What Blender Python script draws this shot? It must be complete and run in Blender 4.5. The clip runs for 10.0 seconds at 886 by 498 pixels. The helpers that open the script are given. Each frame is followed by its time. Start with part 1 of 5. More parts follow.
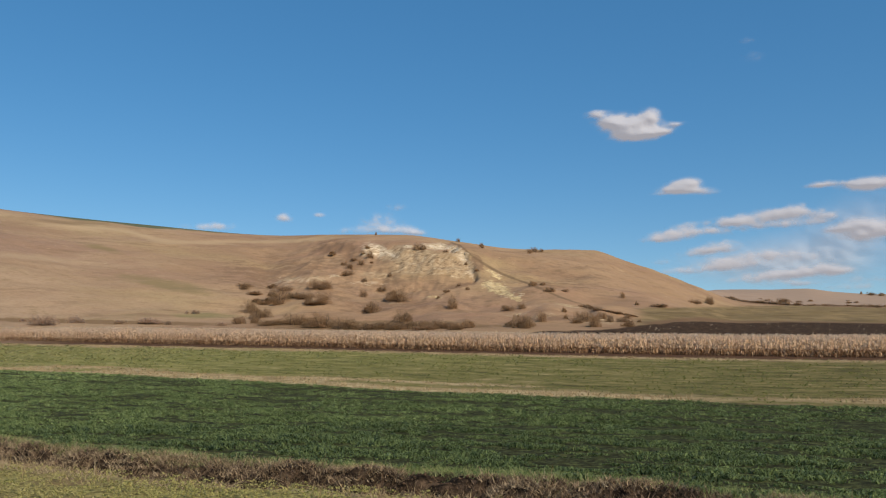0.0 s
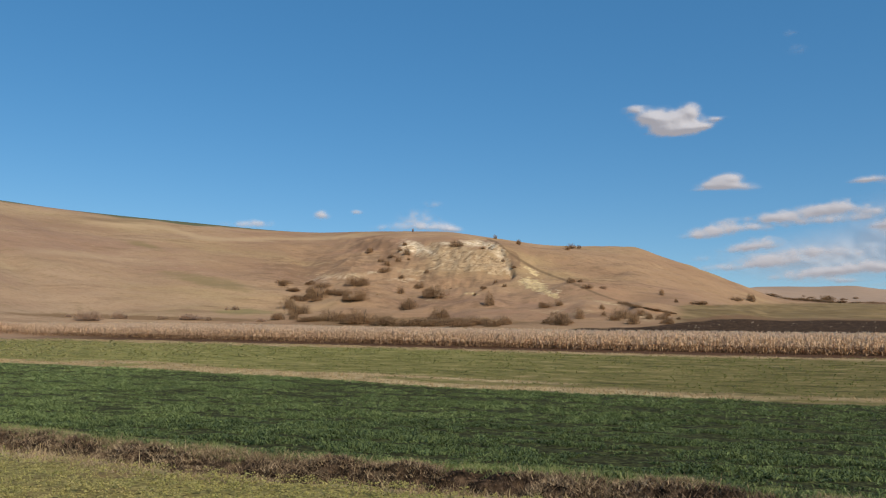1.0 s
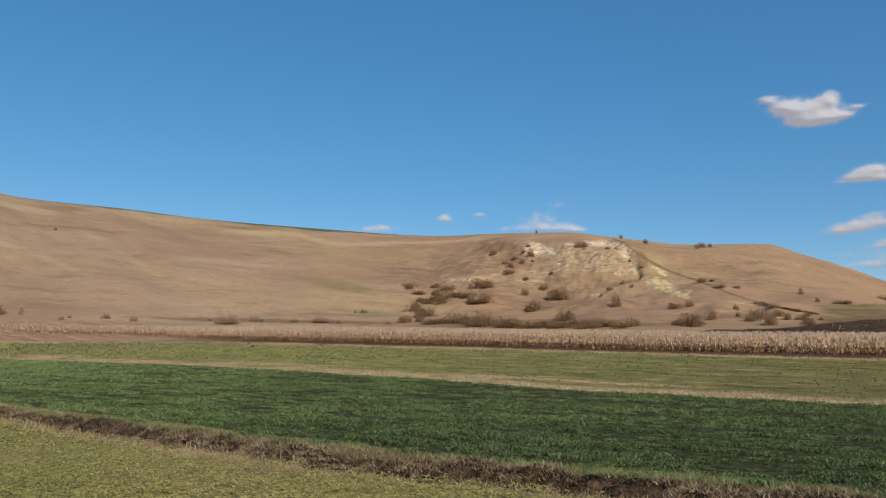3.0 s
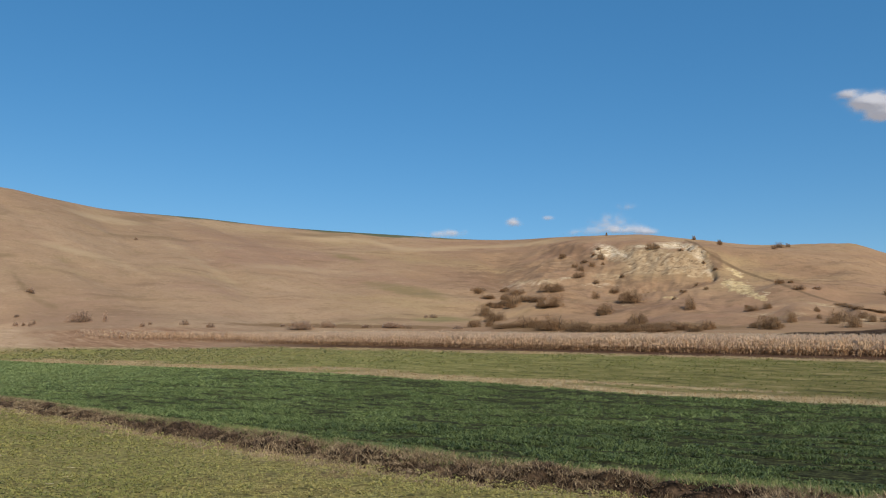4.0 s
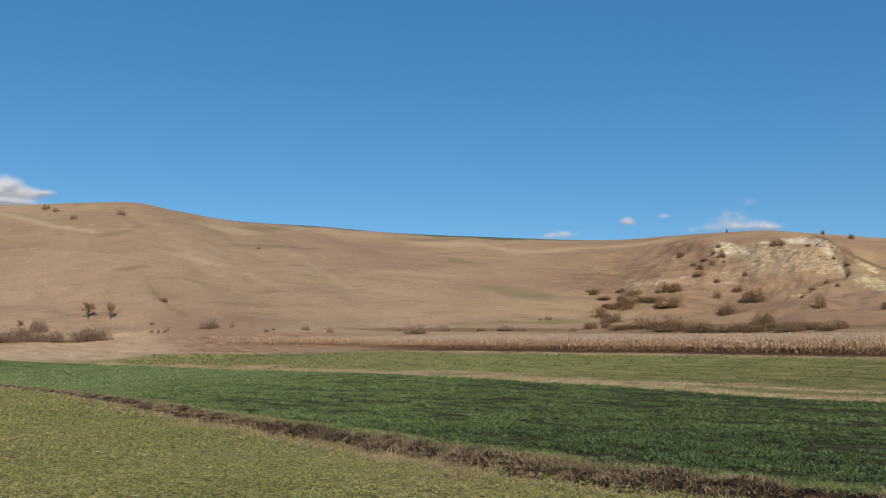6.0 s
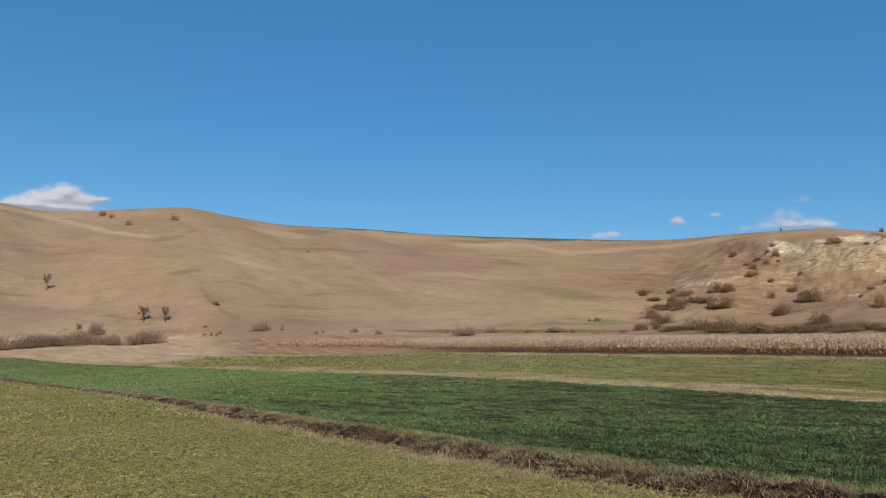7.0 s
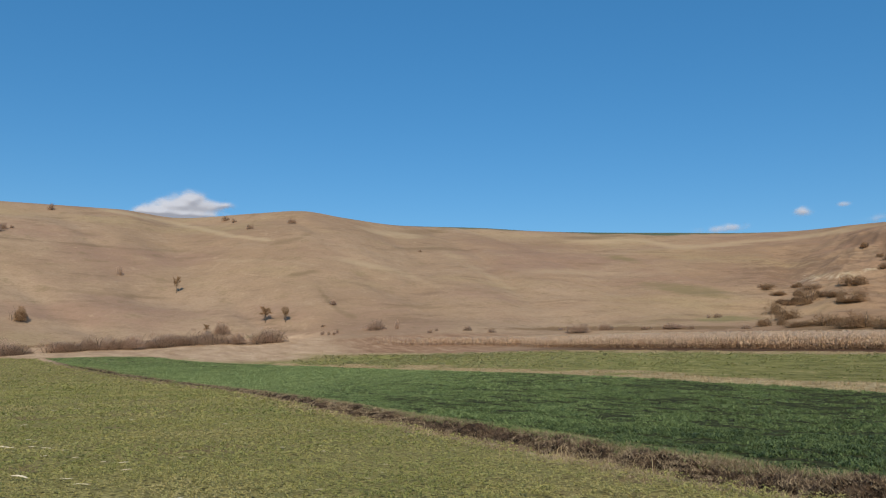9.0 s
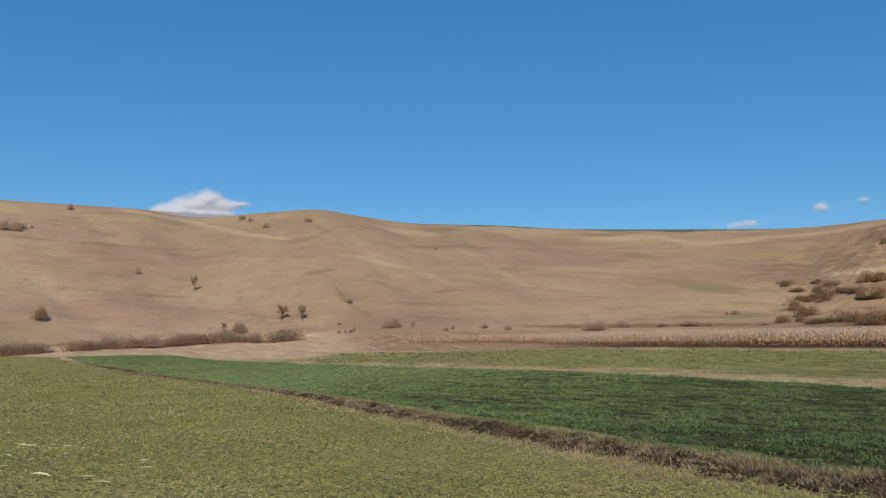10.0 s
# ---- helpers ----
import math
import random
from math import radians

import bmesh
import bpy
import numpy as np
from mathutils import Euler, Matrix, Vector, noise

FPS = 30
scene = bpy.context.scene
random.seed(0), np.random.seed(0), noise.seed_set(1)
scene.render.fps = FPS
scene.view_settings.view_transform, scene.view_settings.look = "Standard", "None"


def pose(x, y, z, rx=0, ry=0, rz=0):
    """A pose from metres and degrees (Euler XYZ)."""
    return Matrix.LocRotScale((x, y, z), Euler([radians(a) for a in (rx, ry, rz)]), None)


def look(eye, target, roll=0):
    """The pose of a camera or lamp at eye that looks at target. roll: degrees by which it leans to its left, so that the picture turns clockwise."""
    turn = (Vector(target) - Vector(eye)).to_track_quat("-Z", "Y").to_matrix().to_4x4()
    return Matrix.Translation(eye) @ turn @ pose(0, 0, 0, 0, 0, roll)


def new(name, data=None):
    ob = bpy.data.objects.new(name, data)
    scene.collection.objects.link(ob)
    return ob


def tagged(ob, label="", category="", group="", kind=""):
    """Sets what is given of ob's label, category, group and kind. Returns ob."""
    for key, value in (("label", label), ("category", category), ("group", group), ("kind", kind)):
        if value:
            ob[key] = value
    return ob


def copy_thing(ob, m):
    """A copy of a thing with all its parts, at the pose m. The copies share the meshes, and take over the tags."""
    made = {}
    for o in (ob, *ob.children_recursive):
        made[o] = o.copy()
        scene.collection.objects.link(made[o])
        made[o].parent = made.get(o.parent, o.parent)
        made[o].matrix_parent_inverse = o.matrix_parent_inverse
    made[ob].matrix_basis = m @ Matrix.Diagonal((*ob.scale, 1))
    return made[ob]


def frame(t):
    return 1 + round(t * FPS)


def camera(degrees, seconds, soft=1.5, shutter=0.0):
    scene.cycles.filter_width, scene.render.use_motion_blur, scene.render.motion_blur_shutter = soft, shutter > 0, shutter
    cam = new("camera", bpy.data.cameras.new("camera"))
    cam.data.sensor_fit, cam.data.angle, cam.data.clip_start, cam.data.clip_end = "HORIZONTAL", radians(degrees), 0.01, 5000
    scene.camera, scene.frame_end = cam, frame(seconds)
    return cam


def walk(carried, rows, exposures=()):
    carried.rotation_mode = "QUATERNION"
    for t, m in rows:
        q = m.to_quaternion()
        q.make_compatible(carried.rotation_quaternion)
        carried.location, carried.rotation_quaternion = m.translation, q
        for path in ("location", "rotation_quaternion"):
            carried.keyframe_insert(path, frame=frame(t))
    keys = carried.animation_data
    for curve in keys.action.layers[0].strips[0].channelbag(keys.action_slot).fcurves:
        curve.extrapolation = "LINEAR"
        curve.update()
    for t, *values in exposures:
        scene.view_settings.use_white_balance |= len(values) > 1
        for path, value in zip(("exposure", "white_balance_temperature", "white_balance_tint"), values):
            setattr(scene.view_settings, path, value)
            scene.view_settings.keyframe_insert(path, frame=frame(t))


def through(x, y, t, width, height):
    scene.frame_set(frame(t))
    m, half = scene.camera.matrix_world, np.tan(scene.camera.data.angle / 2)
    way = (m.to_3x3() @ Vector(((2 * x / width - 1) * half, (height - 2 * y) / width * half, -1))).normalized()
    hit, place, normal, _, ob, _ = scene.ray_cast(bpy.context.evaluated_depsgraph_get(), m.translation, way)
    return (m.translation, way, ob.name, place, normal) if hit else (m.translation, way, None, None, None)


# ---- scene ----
# ---- camera: a pan at eye height, held at arm's length ----
cam = camera(56.5, 10.0, soft=1.15)
EYE = 1.6
ROWS = [
    (0.0, -0.0001, -0.0000, 98.34, -0.15, -0.01),
    (0.5, -0.0102, -0.0001, 98.21, -0.29, 1.12),
    (1.0, -0.0226, -0.0005, 98.10, -0.46, 2.53),
    (1.5, -0.0387, -0.0015, 98.03, -0.59, 4.36),
    (2.0, -0.0617, -0.0038, 98.02, -0.70, 6.99),
    (2.2, -0.0712, -0.0051, 98.02, -0.74, 8.08),
    (3.3, -0.1076, -0.0117, 98.25, -0.62, 12.31),
    (3.5, -0.1155, -0.0135, 98.31, -0.63, 13.26),
    (4.0, -0.1382, -0.0195, 98.42, -0.55, 15.97),
    (4.5, -0.1592, -0.0260, 98.50, -0.52, 18.49),
    (5.0, -0.1755, -0.0318, 98.54, -0.43, 20.48),
    (5.5, -0.1891, -0.0371, 98.53, -0.40, 22.16),
    (5.7, -0.1950, -0.0397, 98.54, -0.36, 22.87),
    (6.8, -0.2237, -0.0529, 98.65, -0.27, 26.53),
    (7.0, -0.2291, -0.0556, 98.67, -0.27, 27.23),
    (7.5, -0.2441, -0.0637, 98.68, -0.35, 29.17),
    (8.0, -0.2591, -0.0723, 98.63, -0.38, 31.15),
    (8.5, -0.2748, -0.0823, 98.57, -0.42, 33.28),
    (9.0, -0.2872, -0.0907, 98.50, -0.26, 35.01),
    (9.5, -0.2925, -0.0945, 98.42, -0.19, 35.78),
    (10.0, -0.2951, -0.0963, 98.34, -0.15, 36.14),
]
walk(cam, [(t, pose(x, y, EYE, rx, ry, rz)) for t, x, y, rx, ry, rz in ROWS],
     [(0.0, 0.06, 7360, 12), (4.5, 0.03, 7040, 11), (10.0, 0.01, 6780, 9)])

# ---- world, sun, exposure ----
SUN_TURN, SUN_RISE = 145.0, 35.0       # degrees clockwise from +y, and above the horizon
world = bpy.data.worlds.new("sky")
scene.world = world
world.use_nodes = True
wn, wl = world.node_tree.nodes, world.node_tree.links
sky = wn.new("ShaderNodeTexSky")
sky.sky_type = "NISHITA"
sky.sun_disc = False
sky.sun_elevation = radians(SUN_RISE)
sky.sun_rotation = radians(SUN_TURN)
sky.altitude = 500
sky.air_density, sky.dust_density, sky.ozone_density = 1.0, 0.25, 3.0
clear = wn.new("ShaderNodeHueSaturation")      # a dry, deep blue winter sky
clear.inputs["Hue"].default_value, clear.inputs["Saturation"].default_value = 0.4955, 1.32
wl.new(sky.outputs["Color"], clear.inputs["Color"])
even = wn.new("ShaderNodeMix")                  # fine dust evens the blue out
even.data_type = "RGBA"
even.inputs[0].default_value = 0.32
even.inputs[7].default_value = (0.62, 2.33, 5.35, 1)
wl.new(clear.outputs["Color"], even.inputs[6])
wl.new(even.outputs[2], wn["Background"].inputs["Color"])
wn["Background"].inputs["Strength"].default_value = 0.114

sun_way = Vector((math.sin(radians(SUN_TURN)) * math.cos(radians(SUN_RISE)), math.cos(radians(SUN_TURN)) * math.cos(radians(SUN_RISE)), math.sin(radians(SUN_RISE))))
sun = new("sun", bpy.data.lights.new("sun", "SUN"))
sun.data.energy, sun.data.angle, sun.data.color = 4.2, radians(0.53), (1.0, 0.93, 0.82)
sun.matrix_world = look(sun_way * 100, (0, 0, 0))
scene.view_settings.exposure = 0.0

# ---- numbers of the land ----
def hashed(i, j, seed):
    h = (i.astype(np.int64) * 374761393 + j.astype(np.int64) * 668265263 + seed * 1442695041) & 0xFFFFFFFF
    h = ((h ^ (h >> 13)) * 1274126177) & 0xFFFFFFFF
    return ((h ^ (h >> 16)) & 0xFFFF) / 65535.0


def grain(x, y, size, seed=0):
    """Smooth noise from 0 to 1 with lumps of that size."""
    u, v = np.asarray(x, float) / size, np.asarray(y, float) / size
    i, j = np.floor(u), np.floor(v)
    a, b = u - i, v - j
    a, b = a * a * (3 - 2 * a), b * b * (3 - 2 * b)
    lo = hashed(i, j, seed) * (1 - a) + hashed(i + 1, j, seed) * a
    hi = hashed(i, j + 1, seed) * (1 - a) + hashed(i + 1, j + 1, seed) * a
    return lo * (1 - b) + hi * b


def rough(x, y, size, seed=0, octaves=4):
    total, weight = 0.0, 0.0
    for k in range(octaves):
        total = total + grain(x, y, size / 2**k, seed + 7 * k) * 0.5**k
        weight += 0.5**k
    return total / weight


def step(a, b, v):
    t = np.clip((np.asarray(v, float) - a) / (b - a), 0, 1)
    return t * t * (3 - 2 * t)


def bent(v, xs, ys):
    """A smooth curve through a few values, level past its ends."""
    xs, ys = np.array(xs, float), np.array(ys, float)
    v = np.clip(v, xs[0], xs[-1])
    k = np.clip(np.searchsorted(xs, v) - 1, 0, len(xs) - 2)
    h, dy = np.diff(xs), np.diff(ys) / np.diff(xs)
    m = np.r_[dy[0], np.where(dy[1:] * dy[:-1] > 0, 2 * dy[1:] * dy[:-1] / (dy[1:] + dy[:-1] + 1e-12), 0), dy[-1]]
    t = (v - xs[k]) / h[k]
    return (2 * t**3 - 3 * t**2 + 1) * ys[k] + (t**3 - 2 * t**2 + t) * h[k] * m[k] + (3 * t**2 - 2 * t**3) * ys[k + 1] + (t**3 - t**2) * h[k] * m[k + 1]


ALONG, ACROSS = (-0.838, 0.546), (0.546, 0.838)     # the strips of the fields run along the first


def strip(x, y):
    return ALONG[0] * x + ALONG[1] * y, ACROSS[0] * x + ACROSS[1] * y


def plan(s, q):
    return ALONG[0] * s + ACROSS[0] * q, ALONG[1] * s + ACROSS[1] * q


def bank_line(s):
    """The upper edge of the ditch's far bank."""
    return bent(s, [-200, 5, 11, 27, 50, 67, 93, 122, 153, 183, 230], [11.2, 10.7, 9.7, 9.7, 10.5, 10.4, 9.4, 5.2, -2.5, -10.4, -21])


def wheat_line(s):
    return bent(s, [-200, 148, 168, 175, 183, 192, 196], [35.2, 35, 29.5, 21.5, 13.8, 8.3, -20])


def corn_line(s):
    return bent(s, [-200, 100, 150, 165, 185, 230], [76.5, 76, 72, 64, 46, 30])


def near_height(x, y):
    s, q = strip(x, y)
    z0 = bent(s, [-300, 0, 90, 130, 150, 215, 260], [0.2, 0, 0, 0.75, 1.7, 4.2, 5.5])
    z1 = bent(s, [-300, 3, 22, 39, 63, 109, 197, 240], [0.0, 0.26, 0.48, 0.95, 1.5, 1.95, 3.6, 5.0])
    z2 = bent(s, [-300, 6, 23, 40, 62, 92, 135, 180, 240], [1.5, 2.52, 2.85, 3.3, 3.95, 4.8, 5.9, 6.4, 7.0])
    m1, m2 = (z2 - z0) / 62, (z2 - z1) / 39

    def piece(t, a, b, ma, mb):
        return (2 * t**3 - 3 * t**2 + 1) * a + (t**3 - 2 * t**2 + t) * ma + (3 * t**2 - 2 * t**3) * b + (t**3 - t**2) * mb

    low = piece(np.clip((q - 12) / 23, 0, 1), z0, z1, 0 * z0, m1 * 23)
    high = piece(np.clip((q - 35) / 39, 0, 1), z1, z2, m1 * 39, m2 * 39) + np.clip(q - 74, 0, 400) * m2
    return np.where(q < 35, low, high)


TURNS = [-180, -120, -80, -65, -57, -53.5, -48, -45, -42, -38, -33, -28, -20, -12, -7, -3, 1, 5, 10, 13.4, 17, 20, 28, 45, 90, 180]
CREST = [.05, .08, .165, .181, .183, .1775, .188, .193, .186, .178, .176, .1705, .165, .1595, .163, .1640, .156, .1465, .1425, .124, .098, .078, .066, .05, .04, .05]
CREST_FAR = [900, 700, 450, 420, 430, 440, 400, 390, 395, 430, 460, 480, 500, 520, 470, 430, 410, 430, 470, 500, 560, 600, 640, 700, 800, 900]
FOOT = [.01, .01, .012, .0135, .028, .032, .034, .038, .045, .046, .047, .046, .047, .050, .048, .047, .0485, .050, .051, .054, .054, .054, .050, .035, .02, .01]
FOOT_FAR = [300, 260, 215, 212, 226, 230, 226, 224, 220, 216, 212, 210, 205, 198, 186, 174, 168, 166, 170, 180, 210, 240, 260, 300, 300, 300]
RIDGE_TURNS = [-180, -80, 10, 16, 18.5, 20.6, 22.2, 23.8, 25.6, 28.3, 31, 45, 90, 180]
RIDGE = [.03, .08, .06, .085, .0922, .0912, .0900, .0902, .0857, .081, .08, .07, .03, .03]


def climb(turn, v, x, y):
    """How much of the way up to the crest line the hill has risen, v of the way back to it; the spur has a scarp above a slumped foot."""
    smooth = 1 - (1 - v) ** 1.55
    spur = step(-9.5, -5.0, turn) * step(10.5, 2.0, turn)
    rib = (rough(turn * 1.1 + v * 9, v * 9 - turn * 0.7, 1.0, 91, 4) - 0.5) * 0.024
    cut = bent(np.clip(v + rib * step(0.2, 0.45, v) * step(0.95, 0.7, v), 0, 1), [0, 0.2, 0.40, 0.50, 0.64, 0.71, 0.80, 1], [0, 0.20, 0.37, 0.52, 0.77, 0.905, 0.955, 1])
    return smooth + (cut - smooth) * spur


def height(x, y):
    x, y = np.asarray(x, float), np.asarray(y, float)
    turn, far = np.degrees(np.arctan2(x, y)), np.hypot(x, y) + 1e-6
    away = np.cos(np.radians(turn - 33.1))
    brink = np.where(away > 0.52, 86 / np.maximum(away, 0.5), 166.0)
    brink = np.minimum(brink, 166.0)
    sx, sy = np.sin(np.radians(turn)), np.cos(np.radians(turn))
    z_near = near_height(x, y)
    e0 = (near_height(sx * brink, sy * brink) - EYE) / brink
    e1, d1 = bent(turn, TURNS, FOOT), bent(turn, TURNS, FOOT_FAR)
    e2, d2 = bent(turn, TURNS, CREST), bent(turn, TURNS, CREST_FAR)
    e3, d3 = bent(turn, RIDGE_TURNS, RIDGE), 1500.0
    u = np.clip((far - brink) / (d1 - brink), 0, 1)
    v = np.clip((far - d1) / (d2 - d1), 0, 1)
    w = np.clip((far - d2) / (d3 - d2), 0, 1)
    rise = np.where(far < d1, e0 + (e1 - e0) * u, np.where(far < d2, e1 + (e2 - e1) * climb(turn, v, x, y), e2 + (e3 - e2) * step(0, 1, w)))
    z_far = EYE + rise * np.minimum(far, 1500) - np.clip(far - 1500, 0, 9000) * 0.02
    z = np.where(far < brink, z_near, z_far)
    # relief of the hill: swells, slips and small terraces, fading at the crest line and on the fields
    on_hill = step(0.0, 0.12, v) * step(0, 0.12, 1 - v) * (far > d1)
    z = z + on_hill * ((rough(x, y, 90, 3) - 0.5) * 5.5 + (1 - 0.5 * step(-10, -18, turn)) * ((rough(x, y, 24, 5) - 0.5) * 3.2 + (rough(x, y, 9, 6, 2) - 0.5) * 0.9))
    fold = 1 - np.abs(2 * rough((turn + 10 * v) / 5.0, v * 1.6, 1.0, 95, 2) - 1)      # shallow gullies that slant down the slope
    z = z - on_hill * 2.0 * step(0.5, 1.0, fold) * (0.3 + 0.9 * grain(x, y, 70, 96)) * step(-8, -13, turn)
    slump = on_hill * step(-15, -11, turn) * step(14, 9, turn) * step(0.75, 0.5, v)
    z = z + slump * ((rough(x, y, 30, 11, 3) - 0.5) * 5.5 + (rough(x, y, 11, 12, 3) - 0.5) * 2.0)
    # the eroded face: a hollow with a sharp rim on one side, and ribs and rills down it
    rim = bent(rise, [0.090, 0.100, 0.1083, 0.118, 0.134, 0.148, 0.156], [-0.6, 0.6, 2.0, 2.5, 2.1, 1.1, 0.2])
    wiggle = (rough(turn * 2, v * 20, 1.0, 97, 3) - 0.5) * 0.7
    face = on_hill * step(-6.2, -4.2, turn) * step(0.088, 0.102, rise) * step(0.160, 0.150, rise)
    z = z - face * 2.6 * step(0.12, -0.55, turn - rim + wiggle)
    rills = on_hill * step(-12, -9, turn) * step(0.3, -0.6, turn - rim) * step(0.085, 0.10, rise) * step(0.158, 0.150, rise)
    z = z + rills * ((1 - np.abs(2 * rough(turn * 1.5 - v * 9, v * 7, 1.0, 98, 3) - 1)) * 0.7 - 0.35 + (rough(x, y, 7, 99, 4) - 0.5) * 2.2)
    z = z + on_hill * (1.6 * np.exp(-((turn - 10.9) / 0.9) ** 2 - ((v - 0.09) / 0.05) ** 2) + 1.3 * np.exp(-((turn - 7.2) / 1.2) ** 2 - ((v - 0.12) / 0.06) ** 2))
    far_hills = step(0.05, 0.5, w) * step(1, 0.8, w)
    z = z + far_hills * (rough(x, y, 260, 13, 3) - 0.5) * 16 * step(14, 20, turn)
    # the ditch: a ragged far bank that faces the camera, a short steep near one
    s, q = strip(x, y)
    o = q - bank_line(s)
    near = step(200, 140, s)
    wob = (rough(x, y, 0.9, 21, 3) - 0.5) * 0.7 + (rough(x, y, 2.6, 22, 2) - 0.5) * 0.7
    z = z - near * 0.58 * step(-1.72, -1.3, o + wob * 0.6) * step(0.05, -1.15, o + wob * 0.5)
    z = z + near * 0.05 * step(-0.5, 0.1, o + wob * 0.4) * step(1.4, 0.4, o)
    z = z + (rough(x, y, 0.5, 31, 3) - 0.5) * 0.06 * step(120, 40, far) + near * (rough(x, y, 0.55, 33, 3) - 0.5) * 0.46 * step(-1.6, -1.2, o) * step(0.4, -0.1, o)
    return z


def masks(x, y, z=None):
    """How much of each kind of cover grows at a place, from 0 to 1."""
    turn, far = np.degrees(np.arctan2(x, y)), np.hypot(x, y) + 1e-6
    s, q = strip(x, y)
    e1, d1 = bent(turn, TURNS, FOOT), bent(turn, TURNS, FOOT_FAR)
    e2, d2 = bent(turn, TURNS, CREST), bent(turn, TURNS, CREST_FAR)
    v = (far - d1) / (d2 - d1)
    w = np.clip((far - d2) / (1500 - d2), 0, 1)
    rise = e1 + (e2 - e1) * climb(turn, np.clip(v, 0, 1), x, y)
    if z is not None:
        rise = np.where((v > 0) & (v < 1), (z - EYE) / far, rise)
    fray = (rough(x, y, 2.5, 41, 4) - 0.5)
    wide = (rough(x, y, 14, 43, 3) - 0.5)
    band = rough(s / 7, q, 2.0, 45, 4) - 0.5
    dq, wq, cq = bank_line(s), wheat_line(s), corn_line(s)
    flat = far < 260
    m = {}
    end = 191 + np.clip(-12 - q, 0, 60) * 1.05 + fray * 3
    m["near"] = step(0.0, -0.25, q - dq + 1.6 + fray) * step(0, -1.5, s - end) * flat
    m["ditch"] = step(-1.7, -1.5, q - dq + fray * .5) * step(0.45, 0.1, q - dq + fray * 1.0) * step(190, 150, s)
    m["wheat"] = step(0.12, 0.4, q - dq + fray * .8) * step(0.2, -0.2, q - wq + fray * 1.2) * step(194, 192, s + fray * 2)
    m["margin"] = np.clip(0.4 * step(-0.1, 0.15, q - dq + fray * .8) * step(0.6, 0.35, q - dq + fray * .8) * step(160, 100, s)
                          + step(-2.3, -1.8, q - dq + fray) * step(-1.25, -1.55, q - dq + fray) * .8 * step(190, 150, s)
                          + step(-0.2, 0.2, q - wq + fray * 1.2) * step(6.0, 1.0, q - wq + fray * 6 + wide * 5 + band * 13)
                          + step(-9.0, -6.5, q - cq + fray * 5 + wide * 3) * step(-4.2, -5.2, q - cq + fray * 2) * .65, 0, 1) * step(195, 180, s)
    m["green"] = step(1.2, 5.6, q - wq + fray * 6 + wide * 5 + band * 13) * step(-5.6, -8.4, q - cq + fray * 4 + wide * 3 + band * 8) * step(186, 166, s + wide * 16) * flat
    m["lush"] = step(-5, 75, s + wide * 12)
    m["sward"] = step(-0.15, 0.15, q - dq + fray * .8) * step(1.5, 0.7, q - dq + fray * 1.5) * step(194, 180, s)
    m["soil"] = step(-5.2, -4.6, q - cq + fray * 2) * step(30, 20, q - cq) * step(150, 112, s + wide * 20) * flat
    edge = bent(turn, [4, 6, 8.6, 12.3, 13.9, 17.3, 22.8, 28.2, 32], [95, 150, 158, 166, 180, 222, 250, 262, 265]) + wide * 8 + fray * 6
    m["plough"] = step(96, 97, q) * step(1.5, -1.5, far - edge) * (turn < 60) * (turn > 4)
    m["red"] = step(-44, -40, turn + wide * 4) * step(-27, -35, turn) * step(162, 170, far + wide * 8) * step(216, 208, far + wide * 8)
    m["plain"] = step(12.5, 14, turn + wide) * step(-1.5, 1.5, far - edge) * step(600, 560, far + wide * 20) * (turn < 70) * step(.0735, .0715, rise + fray * .003)
    # share of the far hills that takes the painted haze tint
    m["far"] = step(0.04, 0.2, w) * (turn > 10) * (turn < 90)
    m["hedge"] = np.maximum(step(15, 17, turn) * step(575, 590, far + wide * 24) * step(650, 625, far + wide * 24), step(13, 14.5, turn) * step(-1, 2, far - edge) * step(20, 9, far - edge + fray * 8) * 0.8) * (turn < 60)

    def patch(at, up, half, tall, lean=0.0):
        return np.exp(-((turn - at) / half) ** 2 - ((rise - up - (turn - at) * lean) / tall) ** 2)

    speck = rough(x, y, 13, 51, 5) - 0.5
    hill = (v > 0) * (v < 1)
    bare = np.maximum.reduce([patch(-2.6, .139, 2.3, .012) * 1.2, patch(-1.2, .127, 3.0, .016) * 1.2, patch(1.0, .122, 1.3, .014) * 1.1, patch(-5.0, .113, 1.6, .008) * .8, patch(-9.0, .108, 2.8, .006) * .85, patch(-3.0, .090, 6.0, .014) * .45, patch(10.8, .0590, 2.6, .0055) * .75, patch(6.0, .066, 3.0, .006) * .6, patch(8.6, .0765, 1.6, .0025, -.004) * .8])
    m["bare"] = (bare + speck * 0.5) * hill
    m["ochre"] = (np.maximum.reduce([patch(3.7, .0985, 1.1, .0075, -.0065) * 1.25, patch(3.7, .114, .55, .004, -.011) * .95, patch(4.9, .087, 1.0, .004, -.006) * .75, patch(-0.6, .0875, .7, .0025) * .8]) + speck * .35) * hill
    chalk = np.maximum.reduce([patch(-4.7, .1445, .85, .0075, -.002) * 1.4, patch(-3.75, .1405, .75, .003, -.0075) * .95, patch(-5.55, .139, .4, .0025) * .85, patch(-2.45, .1492, .5, .0020) * 1.1,
                               patch(-0.35, .1495, 1.15, .0040, -.001) * 1.3, patch(0.8, .1455, .65, .0055, -.005) * 1.15, patch(1.35, .137, .45, .008, -.008) * .85, patch(1.9, .120, .4, .010, -.02) * .6,
                               patch(-9.4, .1070, 2.5, .0055, .002) * .52, patch(-7.6, .112, .55, .0022) * .85, patch(-5.2, .1040, 1.5, .0036) * .62])
